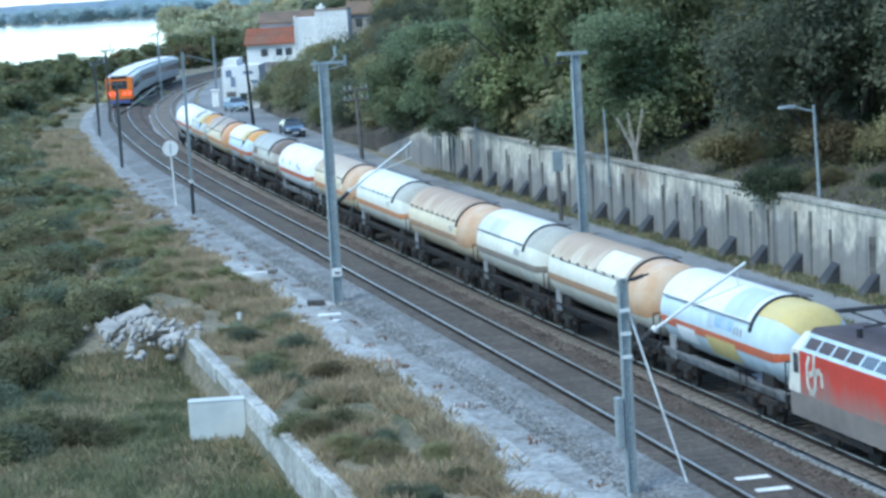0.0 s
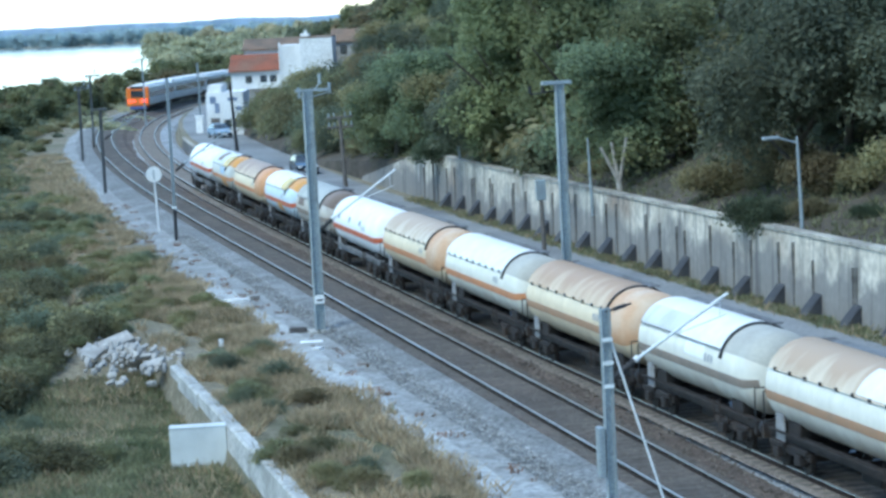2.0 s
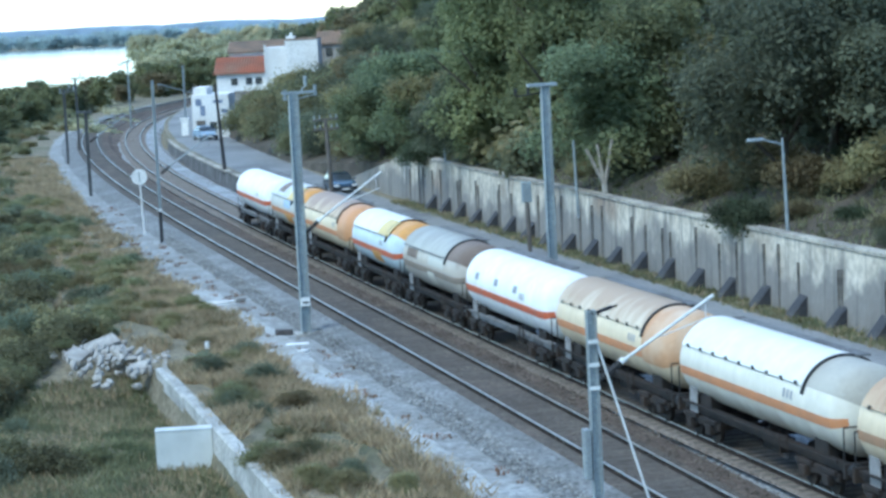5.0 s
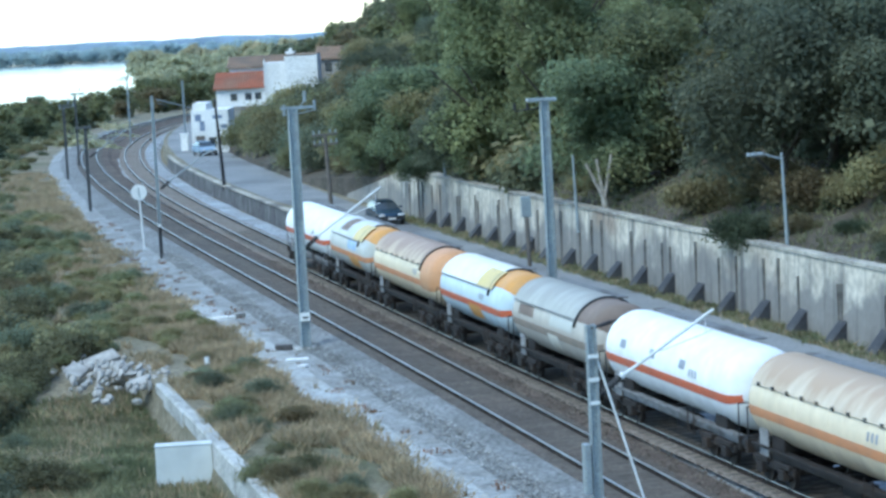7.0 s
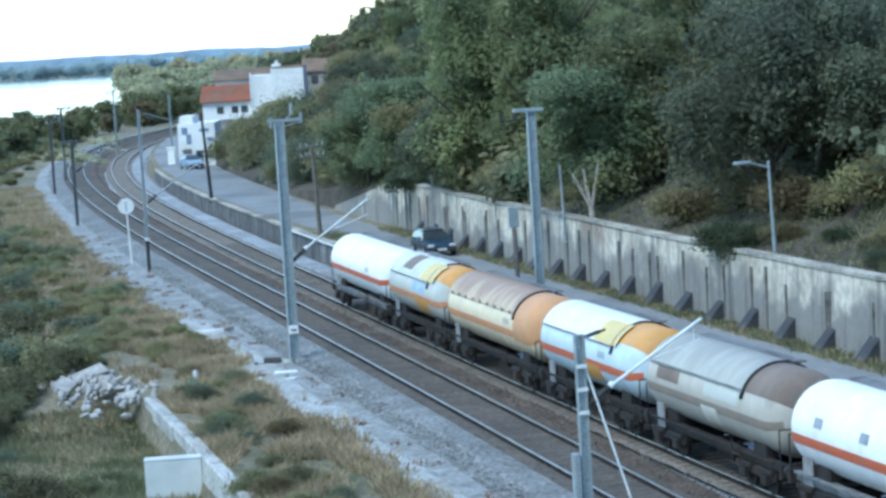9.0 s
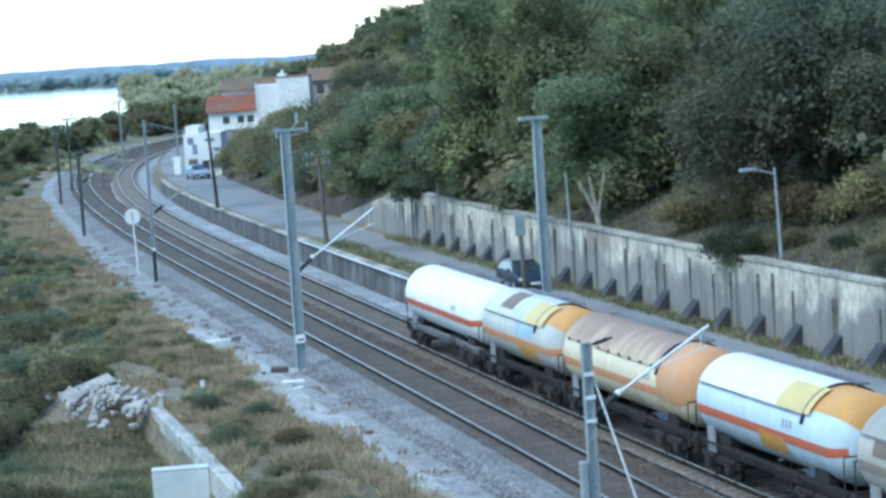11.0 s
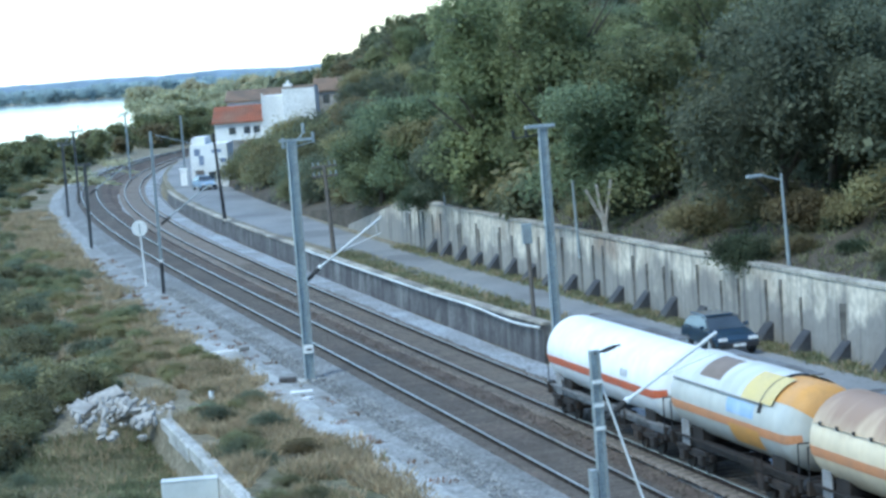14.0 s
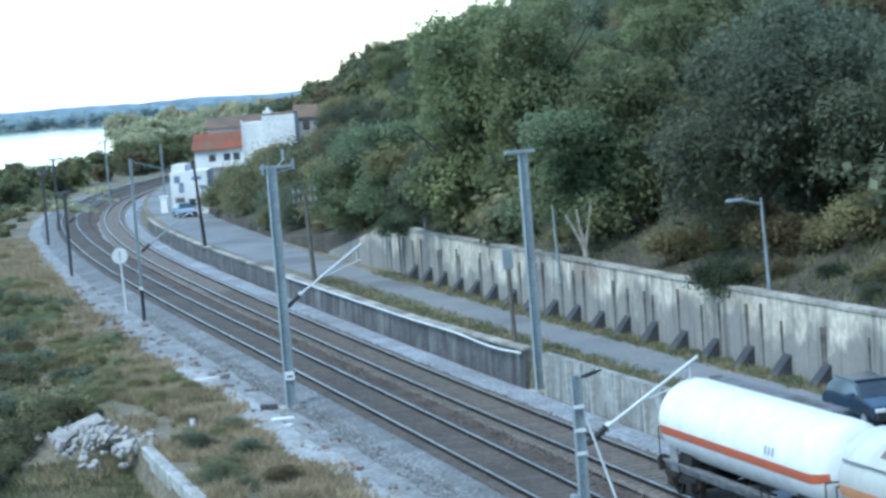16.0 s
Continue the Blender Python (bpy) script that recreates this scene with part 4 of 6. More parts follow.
def disc_wheel(parent, x):
    for y in (-0.834, 0.834):
        bm = B()
        rod(bm, (x, y - 0.06, 0.42), (x, y + 0.06, 0.42), 0.42, n=24)
        w = part("wheel", bm, M["underframe"], parent)
        bm = B()
        rod(bm, (x, y - 0.075, 0.42), (x, y + 0.075, 0.42), 0.12, n=12)
        part("hub", bm, M["grey_frame"], w)
        bm = B()
        o = 1.08 if y > 0 else -1.08
        box(bm, x - 0.2, x + 0.2, o - 0.1, o + 0.1, 0.28, 0.58, 0.03)
        box(bm, x - 0.5, x + 0.5, o - 0.06, o + 0.06, 0.6, 0.74, 0.02)
        part("axle_box", bm, M["underframe"], parent, "dark axle box with leaf spring")
    bm = B()
    rod(bm, (x, -0.8, 0.42), (x, 0.8, 0.42), 0.08, n=8)
    part("axle", bm, M["underframe"], parent)


def tank_wagon(length, label, paint, stripe, front=None, shield=None, dots=False, patches=(), marks=False, shield_from=0.0, shield_to=0.0, frame_mat=None, cap=64):
    g = thing("tank_wagon", pose(0, 0, 0), label, "tank wagon", "wagons of the freight train")
    half = (length - 0.55) / 2
    wb = half - 1.8
    dish = [(0.0, 0.02), (0.05, 0.5), (0.16, 0.85), (0.33, 1.08), (0.55, 1.2), (0.8, RAD)]
    prof = [(-half + x, r) for x, r in dish] + [(half - x, r) for x, r in reversed(dish)]
    bm = lathe(B(), prof, 48, cz=MID)
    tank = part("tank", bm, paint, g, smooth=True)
    # weld seams
    for x in np.linspace(-half + 1.4, half - 1.4, 5):
        bm = lathe(B(), [(x - 0.03, RAD - 0.01), (x - 0.02, RAD + 0.008), (x + 0.02, RAD + 0.008), (x + 0.03, RAD - 0.01)], 40, cz=MID)
        part("weld_seam", bm, paint, tank)
    # waist band
    for sgn in (-1, 1):
        a0, a1 = (radians(93), radians(106)) if sgn > 0 else (radians(-106), radians(-93))
        pr = [(-half + x, r + 0.009) for x, r in dish[3:]] + [(half - x, r + 0.009) for x, r in reversed(dish[2:])]
        bm = lathe(B(), pr, 6, a0, a1, MID)
        part("waist_band", bm, stripe, tank, "painted waist band")
    if front:
        pr = [(half - 2.25, RAD + 0.012)] + [(half - x, r + 0.012) for x, r in reversed(dish[1:])]
        bm = lathe(B(), pr, 40, radians(-cap), radians(cap), MID)
        part("front_cap", bm, front, tank, "tank end painted in another colour", smooth=True)
        bm = lathe(B(), [(half - 2.3, RAD), (half - 2.28, RAD + 0.085), (half - 2.22, RAD + 0.085), (half - 2.2, RAD)], 40, radians(-75), radians(75), MID)
        part("hoop", bm, M["dark_steel"], tank, "black sheet-metal hoop")
    if shield:
        b0, b1 = -half + 0.75 + shield_from, half - 2.32 - shield_to
        pr = [(b0, RAD + 0.02), (b0, RAD + 0.075), (b1, RAD + 0.075), (b1, RAD + 0.02)]
        bm = lathe(B(), pr, 36, radians(-63), radians(63), MID)
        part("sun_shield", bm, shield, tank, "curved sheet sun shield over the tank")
        for sgn in (-1, 1):
            q0, q1 = (radians(62.4), radians(64.6)) if sgn > 0 else (radians(-64.6), radians(-62.4))
            bm = lathe(B(), [(b0, RAD + 0.01), (b0, RAD + 0.079), (b1, RAD + 0.079), (b1, RAD + 0.01)], 2, q0, q1, MID)
            part("shield_edge", bm, shield if dots else M["grey_frame"], tank, "rolled edge of the shield")
        if dots:
            for sgn in (-1, 1):
                for x in np.linspace(b0 + 0.5, b1 - 0.4, 9):
                    a = radians(62) * sgn
                    bm = B()
                    box(bm, x - 0.07, x + 0.07, (RAD + 0.06) * math.sin(a) - 0.06, (RAD + 0.06) * math.sin(a) + 0.06, MID + (RAD + 0.06) * math.cos(a) - 0.08, MID + (RAD + 0.06) * math.cos(a) + 0.02)
                    part("clip", bm, M["dark_steel"], tank)
    for x, w, a0, a1, m in patches:
        for sgn in (-1, 1):
            q0, q1 = (radians(a0), radians(a1)) if sgn > 0 else (radians(-a1), radians(-a0))
            bm = lathe(B(), [(x - w / 2, RAD + 0.08 if a1 <= 63 else RAD + 0.013), (x + w / 2, RAD + 0.08 if a1 <= 63 else RAD + 0.013)], 10, q0, q1, MID)
            part("paint_patch", bm, m, tank, "patch of other paint on the tank", smooth=True)
    if marks:
        for x in (-3.6, -0.9, 1.7):
            for sgn in (-1, 1):
                q = (radians(66), radians(79)) if sgn > 0 else (radians(-79), radians(-66))
                bm = lathe(B(), [(x - 0.25, RAD + 0.012), (x + 0.25, RAD + 0.012)], 5, *q, MID)
                part("square_mark", bm, M["mark_grey"], tank, "small grey square plate")
    # lettering bars on the side
    for x, w in ((half - 3.5, 0.12), (half - 3.25, 0.12), (half - 3.0, 0.12)):
        bm = lathe(B(), [(x, RAD + 0.0125), (x + w, RAD + 0.0125)], 5, radians(-86), radians(-75), MID)
        part("lettering_bar", bm, M["mark_grey"], tank)
    # walkway and dome on top
    bm = B()
    box(bm, -half + 1.0, half - 2.1, 0.35, 0.75, MID + RAD - 0.02, MID + RAD + 0.03)
    part("walkway", bm, M["grey_frame"], g, "narrow grating walkway")
    # frame
    bm = B()
    for y in (-0.85, 0.85):
        box(bm, -half + 0.15, half - 0.15, y - 0.09, y + 0.09, 0.72, 0.98, 0.01)
    for x in (-half + 0.2, -wb, 0, wb, half - 0.2):
        box(bm, x - 0.08, x + 0.08, -0.76, 0.76, 0.74, 0.96)
    part("frame", bm, frame_mat or M["underframe"], g, "dark steel underframe")
    for x in (-wb, wb):
        bm = B()
        for y in (-0.6, 0.6):
            box(bm, x - 0.45, x + 0.45, y - 0.3, y + 0.3, 0.95, 1.35, 0.02)
        part("saddle", bm, M["underframe"], g)
    for x in (-wb - 0.75, -wb + 0.75, wb - 0.75, wb + 0.75):
        disc_wheel(g, x)
    for x in (-wb, wb):
        bm = B()
        for y in (-1.0, 1.0):
            box(bm, x - 1.35, x + 1.35, y - 0.05, y + 0.05, 0.44, 0.66, 0.02)
        box(bm, x - 0.25, x + 0.25, -1.0, 1.0, 0.45, 0.7)
        part("bogie_frame", bm, M["underframe"], g)
    for y in (-0.98, 0.98):
        bm = B()
        box(bm, -half + 0.75, -half + 1.35, y - 0.02, y + 0.02, 0.7, 1.5, 0.01)
        part("end_plate", bm, M["frame_pale"], g, "pale grey sheet at the wagon's end")
    bm = B()
    box(bm, -half + 0.4, half - 0.4, -1.12, -1.07, 0.98, 1.04)
    box(bm, -half + 0.4, half - 0.4, 1.07, 1.12, 0.98, 1.04)
    part("side_rail", bm, frame_mat or M["underframe"], g)
    bm = B()
    box(bm, -0.7, 0.5, -0.55, -0.05, 0.3, 0.72, 0.03)
    part("brake_box", bm, M["underframe"], g)
    bm = B()
    rod(bm, (0.9, 0.3, 0.5), (2.0, 0.3, 0.5), 0.2, n=14)
    part("air_tank", bm, M["underframe"], g)
    for x in (-half, half):
        s = 1 if x > 0 else -1
        for y in (-0.87, 0.87):
            bm = B()
            rod(bm, (x - s * 0.1, y, 0.86), (x + s * 0.2, y, 0.86), 0.1, n=12)
            rod(bm, (x + s * 0.2, y, 0.86), (x + s * 0.255, y, 0.86), 0.21, n=16)
            part("buffer", bm, M["dark_steel"], g)
        bm = B()
        box(bm, x - 0.08, x + 0.08, -1.1, 1.1, 0.62, 1.02, 0.02)
        part("headstock", bm, M["underframe"], g)
        bm = B()
        for y in (-1.05, 1.05):
            rod(bm, (x - s * 0.05, y, 1.0), (x - s * 0.05, y, 1.95), 0.022, n=6)
        rod(bm, (x - s * 0.05, -1.05, 1.95), (x - s * 0.05, 1.05, 1.95), 0.022, n=6)
        part("handrail", bm, M["dark_steel"], g)
    bm = B()
    for sx in (-0.25, 0.25):
        rod(bm, (2.2 + sx, -1.15, 0.55), (2.2 + sx, -1.15, 1.3), 0.02, n=6)
    for k in range(3):
        rod(bm, (1.95, -1.15, 0.6 + 0.28 * k), (2.45, -1.15, 0.6 + 0.28 * k), 0.018, n=6)
    part("ladder", bm, M["underframe"], g)
    return g


def stock():
    M["mark_grey"] = mat("mark_grey", (0.33, 0.35, 0.4), (0.25, 0.26, 0.3), 3, 0.6)
    rust, soot = (0.27, 0.17, 0.1), (0.19, 0.16, 0.14)
    white = tank_mat("tank_white", (0.83, 0.83, 0.84), (0.74, 0.74, 0.76), (0.55, 0.53, 0.5), 0.1)
    pale = tank_mat("tank_pale", (0.7, 0.67, 0.59), (0.6, 0.52, 0.42), (0.36, 0.28, 0.21), 0.2, dirt=(2.15, 1.0))
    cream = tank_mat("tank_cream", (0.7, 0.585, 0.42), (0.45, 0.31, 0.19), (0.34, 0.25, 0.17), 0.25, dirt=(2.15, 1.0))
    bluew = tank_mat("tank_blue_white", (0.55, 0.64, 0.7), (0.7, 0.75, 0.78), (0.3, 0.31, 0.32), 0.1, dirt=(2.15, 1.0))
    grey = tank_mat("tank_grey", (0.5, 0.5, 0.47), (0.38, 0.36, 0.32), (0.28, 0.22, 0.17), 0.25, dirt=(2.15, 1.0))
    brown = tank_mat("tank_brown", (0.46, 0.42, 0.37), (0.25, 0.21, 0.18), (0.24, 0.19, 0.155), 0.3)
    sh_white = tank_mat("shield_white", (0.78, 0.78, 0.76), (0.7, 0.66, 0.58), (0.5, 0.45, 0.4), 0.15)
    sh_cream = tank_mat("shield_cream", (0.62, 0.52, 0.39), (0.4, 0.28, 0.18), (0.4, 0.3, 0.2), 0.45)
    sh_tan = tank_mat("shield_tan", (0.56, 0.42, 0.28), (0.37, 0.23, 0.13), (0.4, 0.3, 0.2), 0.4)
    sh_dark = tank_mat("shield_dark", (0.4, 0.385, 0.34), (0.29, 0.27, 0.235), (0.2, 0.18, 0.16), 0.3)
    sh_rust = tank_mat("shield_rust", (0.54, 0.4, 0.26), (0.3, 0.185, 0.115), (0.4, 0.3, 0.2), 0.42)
    sh_grey = tank_mat("shield_grey", (0.5, 0.5, 0.48), (0.62, 0.62, 0.6), (0.3, 0.28, 0.26), 0.25)
    red = mat("band_red", (0.55, 0.13, 0.06), (0.45, 0.14, 0.08), 1.5, 0.5)
    orange = mat("band_orange", (0.58, 0.26, 0.12), (0.48, 0.24, 0.13), 1.5, 0.6)
    tan = mat("band_tan", (0.42, 0.25, 0.15), (0.35, 0.23, 0.15), 1.5, 0.6)
    dull = mat("band_dull", (0.22, 0.19, 0.16), (0.28, 0.22, 0.18), 1.5, 0.7)
    c_or = mat("cap_orange", (0.64, 0.31, 0.07), (0.52, 0.28, 0.1), 1.2, 0.5)
    c_sa = mat("cap_salmon", (0.56, 0.29, 0.14), (0.47, 0.26, 0.14), 0.9, 0.55, c=(0.6, 0.4, 0.25))
    c_ye = mat("cap_yellow", (0.62, 0.48, 0.18), (0.56, 0.44, 0.2), 1.2, 0.5)
    c_ru = mat("cap_rust", (0.5, 0.29, 0.16), (0.6, 0.47, 0.35), 0.7, 0.6)
    c_br = mat("cap_brown", (0.16, 0.12, 0.1), (0.22, 0.17, 0.14), 1.0, 0.7)
    c_gr = mat("cap_grey", (0.45, 0.43, 0.38), (0.36, 0.34, 0.3), 1.0, 0.7)
    blue = mat("label_blue", (0.3, 0.42, 0.6), (0.42, 0.52, 0.65), 2, 0.6)
    panel = mat("panel_grey_blue", (0.43, 0.49, 0.58), (0.52, 0.57, 0.63), 1.5, 0.5)
    return [
        tank_wagon(LENGTHS[0], "pale blue and white tank wagon with a red band", bluew, red, c_ye, sh_white, cap=50, patches=((0.6, 2.4, 100, 132, c_ye), (1.7, 1.9, 6, 61, panel), (0.9, 1.5, 68, 84, blue), (-0.2, 0.5, 67, 88, panel), (-2.4, 1.6, 100, 125, white)), frame_mat=M["grey_frame"]),
        tank_wagon(LENGTHS[1], "cream tank wagon with rusty sun shield and clips", pale, tan, c_ru, sh_cream, True, cap=112, patches=((1.9, 3.0, 20, 61, sh_white),)),
        tank_wagon(LENGTHS[2], "dirty grey-white tank wagon with a dark band", pale, dull, c_gr, sh_white, patches=((-2.5, 3.5, 30, 62, sh_grey), (0.6, 1.6, 64, 84, white))),
        tank_wagon(LENGTHS[3], "tan rust-stained tank wagon with a brown band", cream, tan, c_ru, sh_tan, True, cap=112),
        tank_wagon(LENGTHS[4], "whitish tank wagon with dark clips and orange band", pale, orange, c_gr, sh_white, True),
        tank_wagon(LENGTHS[5], "cream tank wagon with clips and a tan band", cream, orange, c_ru, sh_cream, True, cap=112),
        tank_wagon(LENGTHS[6], "clean white tank wagon with three square plates", white, red, marks=True, frame_mat=M["grey_frame"]),
        tank_wagon(LENGTHS[7], "sooty grey-brown tank wagon with a brown end", brown, dull, c_br, sh_dark, patches=((1.4, 2.6, 68, 86, grey), (-2.8, 1.8, 66, 84, c_br), (0.4, 1.2, 100, 128, pale))),
        tank_wagon(LENGTHS[8], "blue-white tank wagon with an orange end", bluew, red, c_or, sh_white, cap=54, patches=((2.2, 2.2, 20, 62, c_ye), (0.8, 1.8, 100, 128, c_or))),
        tank_wagon(LENGTHS[9], "cream tank wagon with a rusty brown shield", cream, orange, c_sa, sh_rust, True, cap=112),
        tank_wagon(LENGTHS[10], "greyish tank wagon with orange end and brown patch", grey, orange, c_or, sh_grey, cap=54, patches=((-1.5, 1.6, 5, 50, c_br), (1.2, 2.0, 66, 86, blue), (1.4, 2.2, 100, 130, c_or), (2.3, 2.2, 15, 62, c_ye))),
        tank_wagon(LENGTHS[11], "bright white tank wagon with a red band", white, red, frame_mat=M["grey_frame"]),
    ]


def locomotive():
    red = tank_mat("loco_red", (0.5, 0.05, 0.035), (0.42, 0.06, 0.045), (0.24, 0.2, 0.175), 0.1, dirt=(2.45, 1.2))
    low = mat("loco_dirt", (0.23, 0.19, 0.17), (0.15, 0.13, 0.12), 0.8, 0.8)
    white = tank_mat("loco_white", (0.7, 0.66, 0.58), (0.6, 0.54, 0.46), (0.32, 0.28, 0.24), 0.1, dirt=(1.9, 0.9))
    roof = mat("loco_roof", (0.1, 0.08, 0.085), (0.07, 0.055, 0.06), 0.8, 0.8)
    pale = mat("loco_grille", (0.5, 0.6, 0.66), (0.4, 0.48, 0.54), 1.0, 0.6)
    g = thing("locomotive", pose(0, 0, 0), "red and white electric locomotive with folded pantograph", "locomotive")
    h = 8.6
    w = 1.32

    def prism(sec, x0, x1):
        bm = B()
        a = [bm.verts.new((x0, y, z)) for y, z in sec]
        b = [bm.verts.new((x1, y, z)) for y, z in sec]
        n = len(sec)
        for i in range(n):
            bm.faces.new((a[i], a[(i + 1) % n], b[(i + 1) % n], b[i]))
        bm.faces.new(a[::-1])
        bm.faces.new(b)
        bmesh.ops.recalc_face_normals(bm, faces=bm.faces)
        return bm

    body = part("body", prism([(-w, 1.35), (-w, 2.55), (w, 2.55), (w, 1.35)], -h + 1.0, h - 1.0), red, g)
    part("skirt", prism([(-w - 0.004, 0.7), (-w - 0.004, 1.345), (w + 0.004, 1.345), (w + 0.004, 0.7)], -h + 0.3, h - 0.3), low, g, "dirt-covered grey skirt")
    part("roof", prism([(-0.95, 2.98), (-0.8, 3.12), (0.8, 3.12), (0.95, 2.98)], -h + 0.9, h - 0.9), roof, g, "sooty dark roof")
    part("roof_slope", prism([(-w - 0.003, 2.553), (-0.96, 2.99), (0.96, 2.99), (w + 0.003, 2.553)], -h + 1.0, h - 1.0), pale, g, "pale blue roof edge with grilles")
    for s in (-1, 1):
        bm = prism([(-w, 1.35), (-w, 2.55), (-0.96, 2.99), (0.96, 2.99), (w, 2.55), (w, 1.35)], s * (h - 0.996), s * (h - 0.15))
        for v in bm.verts:
            if abs(v.co.x) > h - 0.5 and v.co.z > 2.0:
                v.co.x -= s * 0.35 * (v.co.z - 1.6)
        cab = part("cab", bm, white, g, "white driver's cab end")
        bm = B()
        box(bm, -0.95, 0.95, -0.02, 0.02, -0.3, 0.3)
        p = part("windscreen", bm, M["blue_glass"], cab)
        p.matrix_basis = pose(s * (h - 0.46), 0, 2.35, 0, s * -19, 0) @ pose(0, 0, 0, 0, 0, 90)
        for sy in (-1, 1):
            bm = B()
            box(bm, s * (h - 0.75) - 0.18, s * (h - 0.75) + 0.18, sy * (w + 0.008) - 0.008, sy * (w + 0.008) + 0.008, 1.9, 2.45, 0.006)
            part("cab_window", bm, M["blue_glass"], cab)
            bm = B()
            rod(bm, (s * (h - 0.12), sy * 0.87, 0.9), (s * (h + 0.3), sy * 0.87, 0.9), 0.12, n=12)
            rod(bm, (s * (h + 0.3), sy * 0.87, 0.9), (s * (h + 0.36), sy * 0.87, 0.9), 0.22, n=16)
            part("buffer", bm, M["dark_steel"], g)
        # curved white emblem near the rear of each side
        for sy in (-1, 1):
            emblem = B()
            ex = s * (h - 1.95)
            bow = [(-0.3, 2.42), (-0.42, 2.2), (-0.44, 1.95), (-0.4, 1.7), (-0.25, 1.5), (-0.05, 1.5), (0.08, 1.66), (0.12, 1.9), (0.2, 2.1), (0.38, 2.14), (0.52, 2.04), (0.55, 1.82)]
            bar = [(0.06, 2.46), (0.03, 2.26), (-0.04, 2.06), (-0.22, 1.98)]
            strokes = list(zip(bow, bow[1:])) + list(zip(bar, bar[1:]))
            for (xa, za), (xb, zb) in strokes:
                d = Vector((xb - xa, zb - za)).normalized() * 0.085
                q = [(xa - d.x - d.y, za - d.y + d.x), (xb + d.x - d.y, zb + d.y + d.x), (xb + d.x + d.y, zb + d.y - d.x), (xa - d.x + d.y, za - d.y - d.x)]
                emblem.faces.new([emblem.verts.new((ex + a, sy * (w + 0.012), b)) for a, b in q])
            part("emblem", emblem, white, g, "plain white curved emblem shape")
    for k in np.arange(-h + 1.6, h - 1.6, 0.9):
        for sy in (-1, 1):
            bm = B()
            box(bm, -0.38, 0.38, -0.17, 0.17, -0.01, 0.012)
            p = part("grille", bm, roof if int(k * 3) % 3 == 0 else M["blue_glass"], g)
            p.matrix_basis = pose(float(k), sy * (w + 0.96) / 2, 2.775, sy * -50.5, 0, 0)
    # pantograph near the rear end
    for px in (-h + 3.2, h - 3.2):
        bm = B()
        rod(bm, (px - 0.8, 0, 3.25), (px + 0.7, 0, 3.55), 0.035, n=6)
        for y in (-0.45, 0.45):
            rod(bm, (px + 0.7, y * 0.3, 3.55), (px - 0.6, y, 3.72), 0.03, n=6)
        rod(bm, (px - 0.6, -0.8, 3.76), (px - 0.6, 0.8, 3.76), 0.04, n=6)
        rod(bm, (px - 0.85, -0.8, 3.76), (px - 0.85, 0.8, 3.76), 0.04, n=6)
        part("pantograph", bm, M["dark_steel"], g)
        for y in (-0.5, 0.5):
            bm = B()
            rod(bm, (px, y, 3.1), (px, y, 3.35), 0.09, n=10)
            part("insulator", bm, M["dark_steel"], g)
    for bx in (-5.2, 5.2):
        bm = B()
        for y in (-1.12, 1.12):
            box(bm, bx - 1.9, bx + 1.9, y - 0.08, y + 0.08, 0.42, 0.72, 0.03)
            for x in (-1.4, 0, 1.4):
                rod(bm, (bx + x, y, 0.4), (bx + x, y, 0.8), 0.12, n=8)
        part("bogie_frame", bm, M["underframe"], g)
        for x in (-1.35, 1.35):
            for y in (-0.834, 0.834):
                bm = B()
                rod(bm, (bx + x, y - 0.07, 0.5), (bx + x, y + 0.07, 0.5), 0.5, n=24)
                part("wheel", bm, M["underframe"], g)
    bm = B()
    box(bm, -2.2, 2.2, -1.1, 1.1, 0.25, 0.7, 0.05)
    part("equipment_box", bm, M["underframe"], g)
    return g


